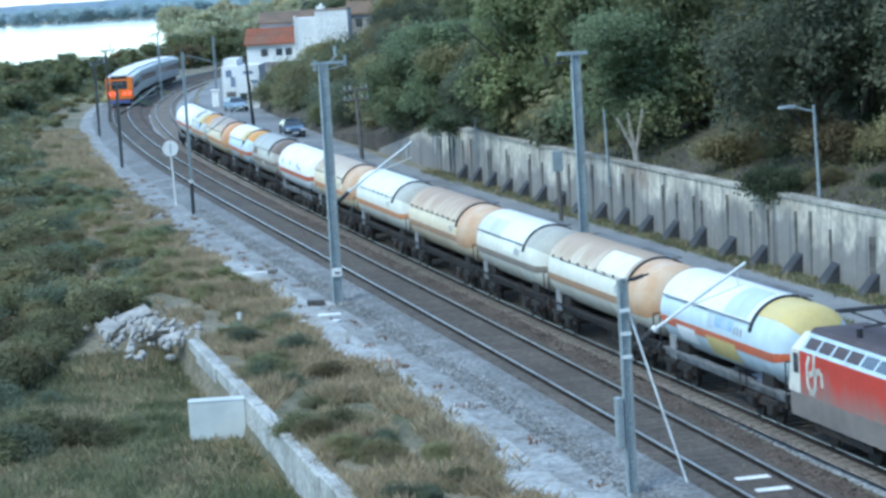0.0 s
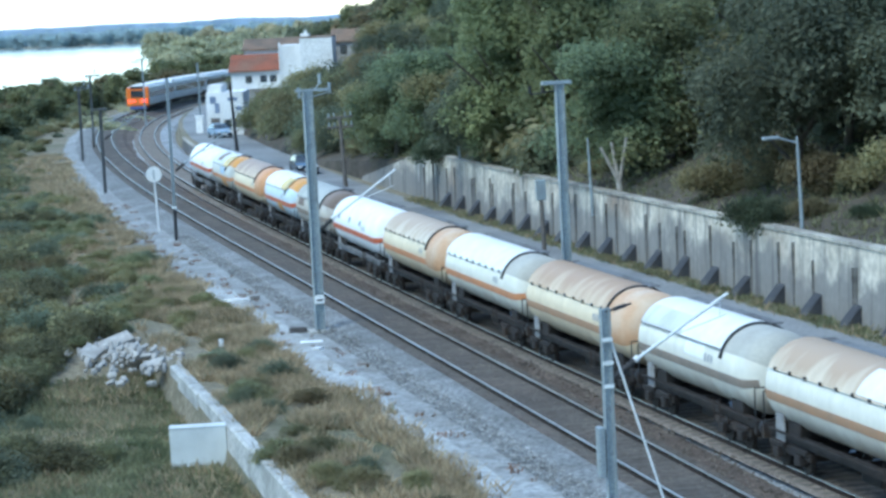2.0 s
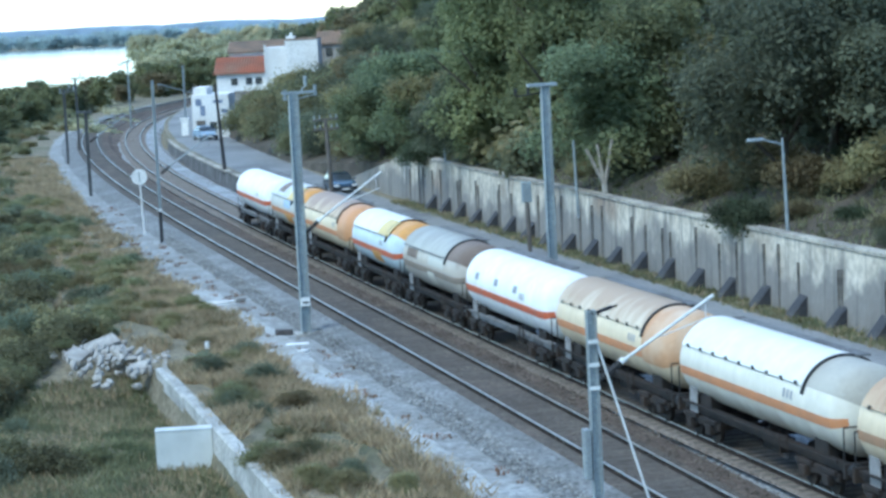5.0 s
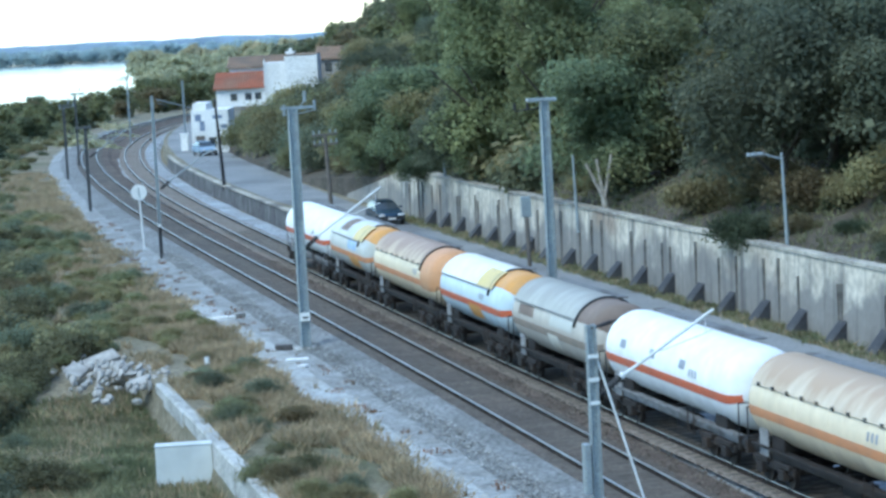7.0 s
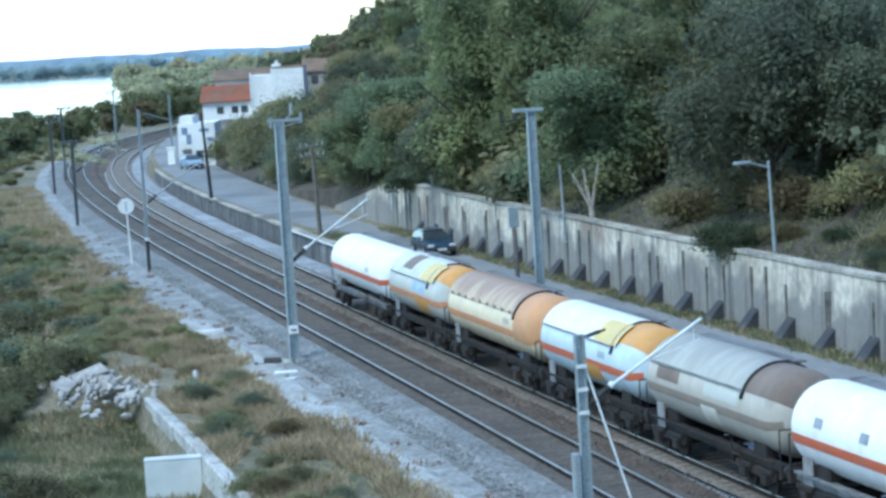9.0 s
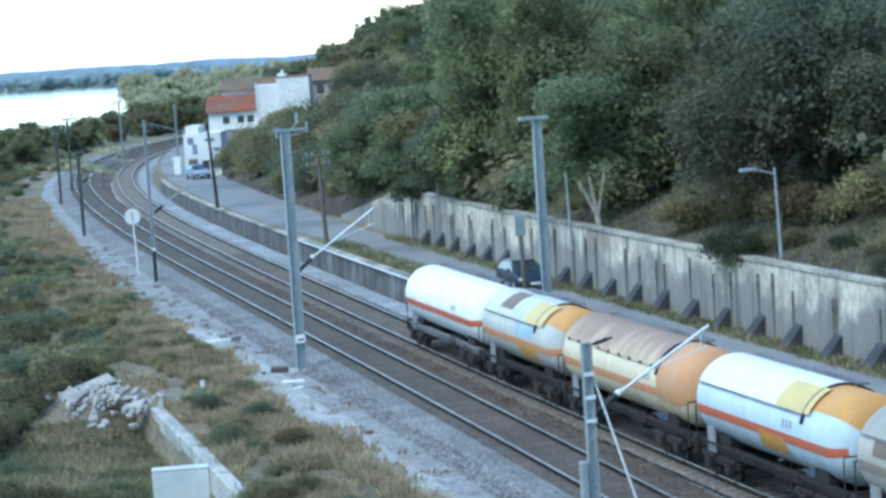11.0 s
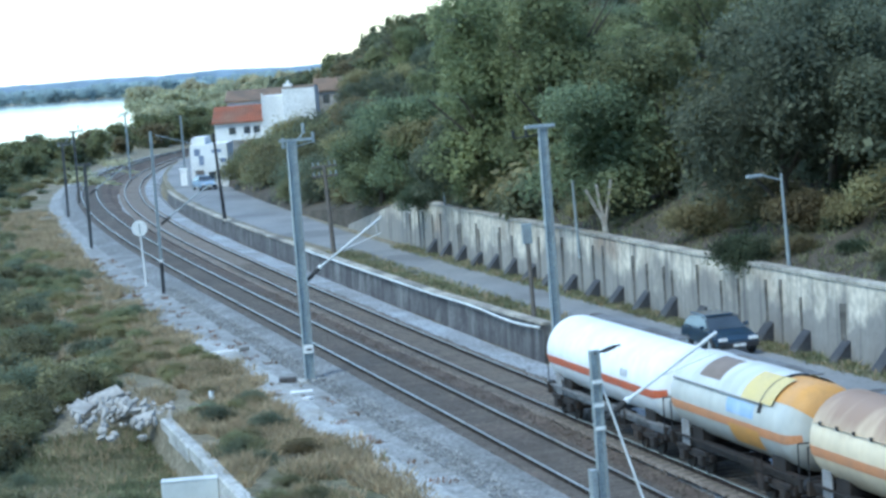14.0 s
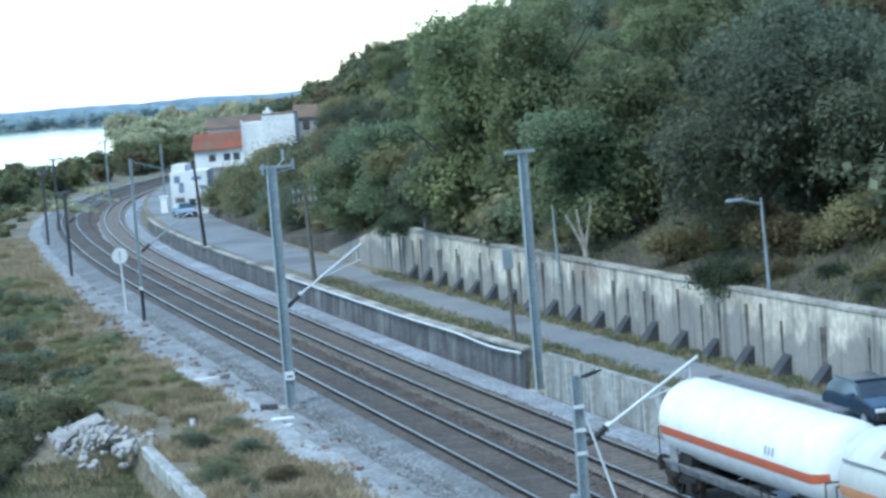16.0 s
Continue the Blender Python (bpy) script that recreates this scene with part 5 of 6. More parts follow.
def railcar(end):
    silver = mat("railcar_silver", (0.66, 0.66, 0.64), (0.56, 0.56, 0.55), 1, 0.4, 0.15)
    orange = mat("railcar_orange", (0.78, 0.21, 0.035), (0.7, 0.17, 0.035), 1, 0.4)
    g = thing("passenger_railcar", pose(0, 0, 0), "silver passenger railcar with an orange end and red tail lights" if end else "silver passenger railcar in the middle of the train", "railcar", "cars of the passenger train")
    h = 11.3
    bm = B()
    box(bm, -h, h, -1.65, 1.65, 0.8, 3.5, 0.2)
    body = part("body", bm, silver, g)
    bm = B()
    for y in (-1.66, 1.66):
        box(bm, -h + 0.6, h - 0.6, y - 0.012, y + 0.012, 1.95, 2.75)
    part("window_band", bm, M["blue_glass"], body, "dark window band")
    bm = B()
    box(bm, -h + 0.5, h - 0.5, -1.1, 1.1, 3.502, 3.75, 0.05)
    part("roof_gear", bm, M["whitewash"], g)
    bm = B()
    box(bm, -h + 1, h - 1, -1.2, 1.2, 0.35, 0.8)
    part("underframe", bm, M["underframe"], g)
    for bx in (-8, 8):
        for x in (-1.2, 1.2):
            for y in (-0.834, 0.834):
                bm = B()
                rod(bm, (bx + x, y - 0.07, 0.45), (bx + x, y + 0.07, 0.45), 0.45, n=16)
                part("wheel", bm, M["underframe"], g)
    if end:
        glow = bpy.data.materials.new("tail_light")
        glow.use_nodes = True
        q = glow.node_tree.nodes["Principled BSDF"]
        q.inputs["Base Color"].default_value = (0.8, 0.1, 0.05, 1)
        q.inputs["Emission Color"].default_value = (1.0, 0.05, 0.035, 1)
        q.inputs["Emission Strength"].default_value = 2.6
        bm = B()
        box(bm, h + 0.003, h + 0.45, -1.62, 1.62, 0.75, 3.45, 0.15)
        nose = part("nose", bm, orange, g, "bright orange painted end")
        bm = B()
        box(bm, h + 0.38, h + 0.47, -0.95, 0.95, 2.0, 3.0, 0.04)
        part("windscreen", bm, M["blue_glass"], nose)
        bm = B()
        box(bm, h + 0.1, h + 0.46, -1.0, 1.0, 3.2, 3.6, 0.06)
        part("destination_box", bm, M["dark_steel"], nose)
        for y in (-1.0, -0.5, 0.5, 1.0):
            bm = B()
            rod(bm, (h + 0.44, y * 1.15, 1.5), (h + 0.5, y * 1.15, 1.5), 0.17, n=14)
            part("tail_light", bm, glow, nose)
        bm = B()
        box(bm, h + 0.1, h + 0.42, -1.2, 1.2, 0.3, 0.74, 0.05)
        part("coupler_apron", bm, mat("apron_blue", (0.12, 0.16, 0.35), (0.1, 0.12, 0.26), 1, 0.6), nose)
    return g


def car(label, paint, glass):
    """A small hatchback, nose along +x."""
    g = thing("car", pose(0, 0, 0), label, "car", "cars on the road")
    side = [(-1.95, 0.35), (-1.98, 0.7), (-1.9, 0.9), (-1.0, 0.98), (0.95, 0.92), (1.8, 0.74), (1.98, 0.58), (1.98, 0.35)]
    cab = [(-1.85, 0.92), (-1.55, 1.28), (-0.2, 1.38), (0.3, 1.3), (0.95, 0.9)]

    def hull(pts, w0, w1):
        bm = B()
        zs = [z for _, z in pts]
        lo, hi = min(zs), max(zs)
        L = [bm.verts.new((x, -(w0 + (w1 - w0) * (z - lo) / (hi - lo)), z)) for x, z in pts]
        R = [bm.verts.new((x, w0 + (w1 - w0) * (z - lo) / (hi - lo), z)) for x, z in pts]
        n = len(pts)
        for i in range(n):
            bm.faces.new((L[i], L[(i + 1) % n], R[(i + 1) % n], R[i]))
        bm.faces.new(L[::-1])
        bm.faces.new(R)
        bmesh.ops.recalc_face_normals(bm, faces=bm.faces)
        bmesh.ops.bevel(bm, geom=bm.edges[:], offset=0.05, segments=2, affect="EDGES")
        return bm

    part("body", hull(side, 0.83, 0.8), paint, g, smooth=False)
    gh = part("greenhouse", hull(cab, 0.78, 0.6), glass, g, "tinted windows")
    bm = B()
    box(bm, -1.5, 0.15, -0.57, 0.57, 1.34, 1.41, 0.03)
    part("roof", bm, paint, gh)
    for x in (-1.25, 1.25):
        for y in (-0.78, 0.78):
            bm = B()
            rod(bm, (x, y - 0.09, 0.3), (x, y + 0.09, 0.3), 0.3, n=20)
            t = part("tyre", bm, M["dark_steel"], g)
            bm = B()
            rod(bm, (x, y - 0.1, 0.3), (x, y + 0.1, 0.3), 0.18, n=14)
            part("rim", bm, M["galvanised"], t)
    for y in (-0.6, 0.6):
        bm = B()
        box(bm, 1.9, 2.02, y - 0.17, y + 0.17, 0.58, 0.7, 0.02)
        part("headlight", bm, M["white_paint"], g)
        bm = B()
        box(bm, -2.02, -1.92, y - 0.12, y + 0.12, 0.65, 0.85, 0.02)
        part("tail_lamp", bm, M["lamp_red"], g)
        bm = B()
        box(bm, 0.45, 0.65, y * 1.5 - 0.08, y * 1.5 + 0.08, 0.95, 1.08, 0.02)
        part("wing_mirror", bm, paint, g)
    for x in (-2.03, 2.03):
        bm = B()
        box(bm, x - 0.06, x + 0.06, -0.78, 0.78, 0.32, 0.52, 0.03)
        bp = part("bumper", bm, M["dark_steel"], g)
        bm = B()
        box(bm, x + (0.062 if x > 0 else -0.072), x + (0.072 if x > 0 else -0.062), -0.25, 0.25, 0.37, 0.48)
        part("plate_bar", bm, M["white_paint"], bp)
    return g


M["lamp_red"] = mat("lamp_red", (0.4, 0.03, 0.03), (0.3, 0.03, 0.03), 2, 0.3)
WAGONS = stock()
LOCO = locomotive()
RAILCARS = [railcar(i == 0) for i in range(3)]
navy = mat("car_navy", (0.03, 0.055, 0.09), (0.025, 0.045, 0.075), 1, 0.15, spec=0.9)
CAR = car("dark blue hatchback driving along the road", navy, M["blue_glass"])
parked = car("light blue car parked by the white house", mat("car_blue", (0.28, 0.38, 0.5), (0.24, 0.33, 0.45), 1, 0.3), M["blue_glass"])
parked.matrix_basis = pose(-25.6, 238.5, 0.92, 0, 0, -70)


# ---- plants ----
def crown_mesh(name, seed, lobes, clumps, leaves, size, material, clump_r=0.5):
    """A crown of small leaves in clumps on several uneven lobes; lobes: (x, y, z, rx, ry, rz)."""
    rng = np.random.default_rng(seed)
    vol = np.array([(l[3] * l[4] + l[4] * l[5] + l[3] * l[5]) for l in lobes])
    pick = rng.choice(len(lobes), clumps, p=vol / vol.sum())
    L = np.array(lobes, float)[pick]
    d = rng.normal(size=(clumps, 3))
    d /= np.linalg.norm(d, axis=1)[:, None]
    d[:, 2] = np.where(d[:, 2] < -0.5, -d[:, 2] * 0.6, d[:, 2])
    r = 0.62 + 0.45 * rng.random(clumps) ** 0.7
    c = L[:, :3] + L[:, 3:] * d * r[:, None]
    n = clumps * leaves
    cc = np.repeat(c, leaves, 0)
    out = np.repeat(d, leaves, 0)
    p = cc + rng.normal(size=(n, 3)) * clump_r * 0.5
    nrm = out * 0.7 + rng.normal(size=(n, 3)) * 0.6 + np.array([0, 0, 0.5])
    nrm /= np.linalg.norm(nrm, axis=1)[:, None]
    a = np.cross(nrm, rng.normal(size=(n, 3)))
    a /= np.linalg.norm(a, axis=1)[:, None]
    b = np.cross(nrm, a)
    s = size * rng.uniform(0.6, 1.4, n)[:, None]
    v = np.stack([p - a * s, p - b * s * 0.55, p + a * s, p + b * s * 0.55], 1).reshape(-1, 3)
    me = bpy.data.meshes.new(name)
    me.vertices.add(len(v))
    me.vertices.foreach_set("co", v.ravel())
    me.loops.add(len(v))
    me.loops.foreach_set("vertex_index", np.arange(len(v), dtype=np.int32))
    me.polygons.add(n)
    me.polygons.foreach_set("loop_start", np.arange(0, len(v), 4, dtype=np.int32))
    me.update(calc_edges=True)
    me.materials.append(material)
    return me


def trunk_mesh(name, seed, height, r, limbs):
    rng = random.Random(seed)
    bm = B()
    x = y = 0.0
    pts = [(0, 0, -0.6)]
    for k in range(4):
        x += rng.uniform(-0.2, 0.2)
        y += rng.uniform(-0.2, 0.2)
        pts.append((x, y, height * (k + 1) / 4))
    for k in range(4):
        rod(bm, pts[k], pts[k + 1], r * (1 - 0.17 * k), r * (1 - 0.17 * (k + 1)), 8)
    for k in range(limbs):
        base = Vector(pts[rng.choice([1, 2, 2, 3])])
        a = rng.uniform(0, 6.28)
        tip = base + Vector((math.cos(a), math.sin(a), rng.uniform(0.7, 1.4))) * height * rng.uniform(0.35, 0.55)
        rod(bm, base, tip, r * 0.5, r * 0.15, 6)
    me = bpy.data.meshes.new(name)
    bm.to_mesh(me)
    bm.free()
    me.materials.append(M["bark"])
    return me


def kind(seed, mat_name, lobes, clumps, leaves, size, trunk_h, trunk_r, limbs, clump_r=0.5):
    return crown_mesh("crown", seed, lobes, clumps, leaves, size, M[mat_name], clump_r), trunk_mesh("trunk", seed, trunk_h, trunk_r, limbs)


def lobes(seed, n, spread, z0, z1, r):
    rng = random.Random(seed)
    out = []
    for k in range(n):
        a, q = rng.uniform(0, 6.28), rng.uniform(0.2, 1) * spread
        f = rng.uniform(0.7, 1.2) * r
        out.append((q * math.cos(a), q * math.sin(a), rng.uniform(z0, z1), f, f, f * rng.uniform(0.65, 0.95)))
    return out


KINDS = {
    "round": kind(1, "leaf_dark", lobes(1, 12, 2.2, 1.3, 6.2, 1.5), 640, 24, 0.115, 4.0, 0.22, 7),
    "olive": kind(2, "leaf_grey", lobes(2, 14, 2.7, 1.3, 6.4, 1.6), 760, 24, 0.105, 3.6, 0.2, 7),
    "tall": kind(3, "leaf_light", lobes(3, 15, 2.1, 1.8, 10.3, 1.6), 900, 24, 0.125, 8.0, 0.24, 10),
    "acacia": kind(4, "leaf_yellow", lobes(4, 11, 2.5, 1.5, 5.8, 1.4), 600, 24, 0.11, 4.0, 0.16, 7),
    "mixed": kind(5, "leaf_light", lobes(5, 11, 2.4, 1.3, 6.2, 1.4), 620, 24, 0.115, 4.0, 0.18, 7),
    "bush": kind(6, "leaf_olive", lobes(6, 7, 1.1, 0.4, 1.3, 0.8), 340, 20, 0.07, 0.8, 0.06, 4, 0.4),
    "shrub": kind(7, "leaf_grey", lobes(7, 7, 1.2, 0.3, 1.2, 0.8), 340, 20, 0.065, 0.8, 0.05, 4, 0.4),
    "overhang": kind(9, "leaf_deep", lobes(9, 7, 1.1, 0.4, 1.3, 0.8), 340, 20, 0.07, 0.8, 0.06, 4, 0.4),
    "gold": kind(8, "leaf_yellow", lobes(8, 6, 1.0, 0.3, 1.1, 0.7), 320, 20, 0.07, 0.7, 0.05, 4, 0.4),
}
LABELS = {
    "round": ("dark green broadleaf tree with a dense crown", "tree"), "olive": ("grey-green broad tree with small leaves", "tree"),
    "tall": ("tall light green leafy tree on the slope", "tree"), "acacia": ("yellowish green open-crowned tree", "tree"), "mixed": ("mid green leafy tree on the slope", "tree"),
    "bush": ("dense olive green low bush", "bush"), "overhang": ("dark green bush hanging over the wall", "bush"), "shrub": ("grey-green low shrub with small leaves", "bush"), "gold": ("yellowish half-dry low bush", "bush"),
}


def plant(k, x, y, z, size, turn, squash=1.0):
    crown, trunk = KINDS[k]
    lab, cat = LABELS[k]
    ob = new("tree" if cat == "tree" else "bush", trunk)
    ob.matrix_basis = pose(x, y, z, 0, 0, turn) @ Matrix.Diagonal((size, size, size * squash, 1))
    tagged(ob, lab, cat, "trees on the slope" if cat == "tree" else "bushes")
    c = new("crown", crown)
    c.parent = ob
    c["label"] = "leafy crown"


def thicket(name, items, keep, grow, label, category, material=None):
    """Many plants too far or too mixed to count, as one piece of stuff: every keep-th leaf, a little larger."""
    verts, slots, names = [], [], []
    for k, x, y, z, size, turn, squash in items:
        me = KINDS[k][0]
        co = np.empty(len(me.vertices) * 3, np.float32)
        me.vertices.foreach_get("co", co)
        q = co.reshape(-1, 4, 3)[::keep]
        mid = q.mean(1, keepdims=True)
        q = (mid + (q - mid) * grow) * np.array([size, size, size * squash])
        c, s = math.cos(turn), math.sin(turn)
        verts.append((q @ np.array([[c, s, 0], [-s, c, 0], [0, 0, 1]]) + np.array([x, y, z])).reshape(-1, 3))
        mm = material or me.materials[0]
        if mm.name not in names:
            names.append(mm.name)
        slots.append(np.full(len(q), names.index(mm.name), np.int32))
    v = np.concatenate(verts)
    sl = np.concatenate(slots)
    me = bpy.data.meshes.new(name)
    me.vertices.add(len(v))
    me.vertices.foreach_set("co", v.astype(np.float32).ravel())
    me.loops.add(len(v))
    me.loops.foreach_set("vertex_index", np.arange(len(v), dtype=np.int32))
    me.polygons.add(len(v) // 4)
    me.polygons.foreach_set("loop_start", np.arange(0, len(v), 4, dtype=np.int32))
    for nm in names:
        me.materials.append(bpy.data.materials[nm])
    me.polygons.foreach_set("material_index", sl)
    me.update(calc_edges=True)
    tagged(new(name, me), label, category, kind="stuff")


def woods():
    rng = random.Random(11)
    # trees one by one behind the wall
    for k, x, y, size, squash in (("tall", 2.6, 136.5, 1.12, 1.0), ("olive", 13.6, 99.5, 1.15, 1.05), ("olive", 16.0, 103.0, 1.15, 1.1), ("round", 8.2, 118.0, 0.85, 1.0), ("tall", 6.0, 131.0, 1.05, 1.0), ("mixed", 10.2, 117.0, 1.1, 1.0),
                                  ("round", -3.0, 152.0, 1.0, 1.0), ("round", -5.5, 163.0, 1.0, 0.9), ("olive", 18.5, 97.0, 1.0, 1.0)):
        s, u = nearest(x, y)
        plant(k, x, y, ground_z(u, s) - 0.2, size, rng.uniform(0, 360), squash)
    for x, y, z, size in ((11.0, 94.7, 3.25, 0.95), (11.9, 95.2, 3.4, 0.7), (-2.25, 146.4, 3.3, 1.1), (-1.5, 148.3, 3.6, 0.9)):
        plant("overhang", x, y, z, size, rng.uniform(0, 360), 0.9)
    for _ in range(46):
        sv, uu = rng.uniform(12, 62), rng.uniform(10.9, 18.5)
        x, y, _h = [float(v) for v in place(TRACK_B, sv, uu)]
        plant(rng.choice(["bush", "gold", "shrub", "overhang"]), x, y, ground_z(uu, sv) - 0.15, rng.uniform(0.3, 0.75), rng.uniform(0, 360), 0.8)
    for x, y, size in ((10.4, 104.5, 1.0), (11.9, 105.0, 1.3), (13.0, 102.5, 1.2), (14.2, 97.0, 1.1), (16.9, 93.5, 1.2), (17.9, 92.0, 1.0), (15.0, 95.5, 0.9)):
        s, u = nearest(x, y)
        plant("gold", x, y, ground_z(u, s) - 0.1, size, rng.uniform(0, 360), 1.0)
    # the wooded slope
    far, under = [], []
    s = -20.0
    while s < 420:
        step = 5.0 if s < 200 else 6.5
        u = 12.5
        while u < 95:
            uu, sv = u + rng.uniform(-2, 2), s + rng.uniform(-2.4, 2.4)
            x, y, _ = [float(v) for v in place(TRACK_B, sv, uu)]
            u += step * (1 + max(0, u - 40) / 60)
            if x > 0.205 * y + 7 or -0.112 < x / y < -0.043 and y < 296:
                continue
            z = ground_z(uu, sv) - 0.3
            if uu > 15 or sv > 60:
                under.append((rng.choice(["bush", "gold", "shrub", "bush"]), x + rng.uniform(-2, 2), y + rng.uniform(-2, 2), z, rng.uniform(1.2, 2.2), rng.uniform(0, 6), 0.9))
            if (uu < 21 and 55 < sv < 95 and x > 3) or (uu < 18 and sv < 60):
                continue
            f = rng.random()
            k = "round" if f < 0.28 else "olive" if f < 0.5 else "mixed" if f < 0.72 else "acacia" if f < 0.9 else "tall"
            size, turn, squash = rng.uniform(0.7, 1.05) * (0.75 if k == "tall" else 1), rng.uniform(0, 360), rng.uniform(0.8, 1.0)
            if sv < 175:
                plant(k, x, y, z, size, turn, squash)
            else:
                far.append((k, x, y, z, size, radians(turn), squash))
        s += step
    thicket("undergrowth", under, 5, 2.4, "dense low undergrowth below the trees", "undergrowth")
    # bushes at the foot of the slope beyond the wall, by the houses
    for _ in range(60):
        sv, uu = rng.uniform(105, 185), rng.uniform(10.6, 19)
        x, y, _h = [float(v) for v in place(TRACK_B, sv, uu)]
        plant(rng.choice(["bush", "bush", "gold", "shrub"]), x, y, ground_z(uu, sv) - 0.2, rng.uniform(1.3, 2.3), rng.uniform(0, 360), rng.uniform(0.8, 1.1))
    for _ in range(30):
        sv, uu = rng.uniform(56, 82), rng.uniform(10.6, 13)
        x, y, _h = [float(v) for v in place(TRACK_B, sv, uu)]
        plant(rng.choice(["bush", "gold", "shrub"]), x, y, ground_z(uu, sv) - 0.2, rng.uniform(0.5, 0.9), rng.uniform(0, 360), 0.8)
    # scrub between the line and the river
    scrub, n = [], 0
    for _ in range(1500):
        sv = rng.uniform(34, 300)
        uu = -3.7 - rng.triangular(lerp(sv, [34, 60, 120, 200], [10.5, 9.0, 7.6, 6.3]), 62, 14)
        x, y, _h = [float(v) for v in place(TRACK_B, sv, uu)]
        if x < -0.225 * y - 4:
            continue
        if (x + 14.3) ** 2 + ((y - 93.5) / 2.2) ** 2 < 16:
            continue
        k = rng.choice(["bush", "shrub", "shrub", "bush", "gold", "gold"])
        size = rng.uniform(0.7, 1.3) * lerp(-uu, [12, 18, 30, 60], [0.5, 0.95, 1.2, 1.9])
        if n < 120 and sv < 110:
            plant(k, x, y, ground_z(uu, sv) - 0.15, size, rng.uniform(0, 360), rng.uniform(0.7, 1.0))
            n += 1
        else:
            scrub.append((k, x, y, ground_z(uu, sv) - 0.15, size, rng.uniform(0, 6), rng.uniform(0.7, 1.0)))
    thicket("scrub", scrub, 5, 2.2, "dense grey-green scrub between railway and river", "scrub")
    # taller trees at the bend and far along the bank
    haze = []
    for n in range(2300):
        sv = rng.uniform(205, 400) if n < 480 else rng.uniform(380, 1000)
        uu = rng.uniform(-100, -12) if sv < 420 else rng.uniform(-150, 70)
        if sv < 420 and uu > -15:
            continue
        x, y, _h = [float(v) for v in place(TRACK_B, sv, uu)]
        if x < -0.225 * y - 6 or x > 0.02 * y or (y > 410 and x < -0.14 * y + 4):
            continue
        if abs(x + 25) < 14 and 225 < y < 300:
            continue
        (haze if sv > 400 else far).append((rng.choice(["round", "mixed", "acacia", "mixed"]), x, y, ground_z(uu, sv) - 0.3, rng.uniform(0.55, 0.85) * lerp(sv, [215, 400, 900], [0.75, 1.15, 1.7]), rng.uniform(0, 6), 0.9))
    for _ in range(420):
        y = rng.uniform(290, 560)
        x = y * rng.uniform(-0.24, -0.135)
        if x < shore(y) + 4:
            continue
        haze.append((rng.choice(["round", "mixed"]), x, y, -4.6 - 0.004 * (y - 360), rng.uniform(0.55, 0.85), rng.uniform(0, 6), 0.8))
    thicket("hazy_woods", haze, 22, 4.6, "haze-tinted green woods on the river bank", "woods", M["leaf_haze_tint"])
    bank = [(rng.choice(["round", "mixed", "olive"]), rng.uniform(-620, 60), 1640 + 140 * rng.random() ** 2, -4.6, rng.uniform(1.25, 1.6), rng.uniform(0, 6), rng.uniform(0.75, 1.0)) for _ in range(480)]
    thicket("far_woods", bank, 45, 6.0, "haze-tinted green woods along the far river bank", "woods", M["far_wood_haze_tint"])
    thicket("distant_woods", far, 12, 3.4, "distant green woods along the curve and river", "woods")


def nearest(x, y):
    ss, p, t = TRACK_B
    s = np.arange(-100, 400, 0.5)
    px, py, h = place(TRACK_B, s)
    i = int(((px - x) ** 2 + (py - y) ** 2).argmin())
    return float(s[i]), float((x - px[i]) * math.cos(h[i]) - (y - py[i]) * math.sin(h[i]))


def blades(name, seed, n, pick, height, material, label):
    """Many grass tufts of narrow triangles as one piece of stuff."""
    rng = np.random.default_rng(seed)
    verts, faces = [], []
    for _ in range(n):
        q = pick(rng)
        if q is None:
            continue
        x, y, z = q
        hh = height * rng.uniform(0.5, 1.5)
        for _k in range(5):
            a = rng.uniform(0, 6.28)
            dx, dy = math.cos(a), math.sin(a)
            w = 0.028 + 0.028 * rng.random()
            lx, ly = rng.normal() * 0.55 * hh, rng.normal() * 0.55 * hh
            ox, oy = x + rng.normal() * 0.1, y + rng.normal() * 0.1
            b = len(verts)
            verts += [(ox - dx * w, oy - dy * w, z - 0.03), (ox + dx * w, oy + dy * w, z - 0.03), (ox + lx, oy + ly, z + hh * rng.uniform(0.6, 1.1))]
            faces.append((b, b + 1, b + 2))
    tagged(raw(name, verts, faces, material), label, "grass", kind="stuff")


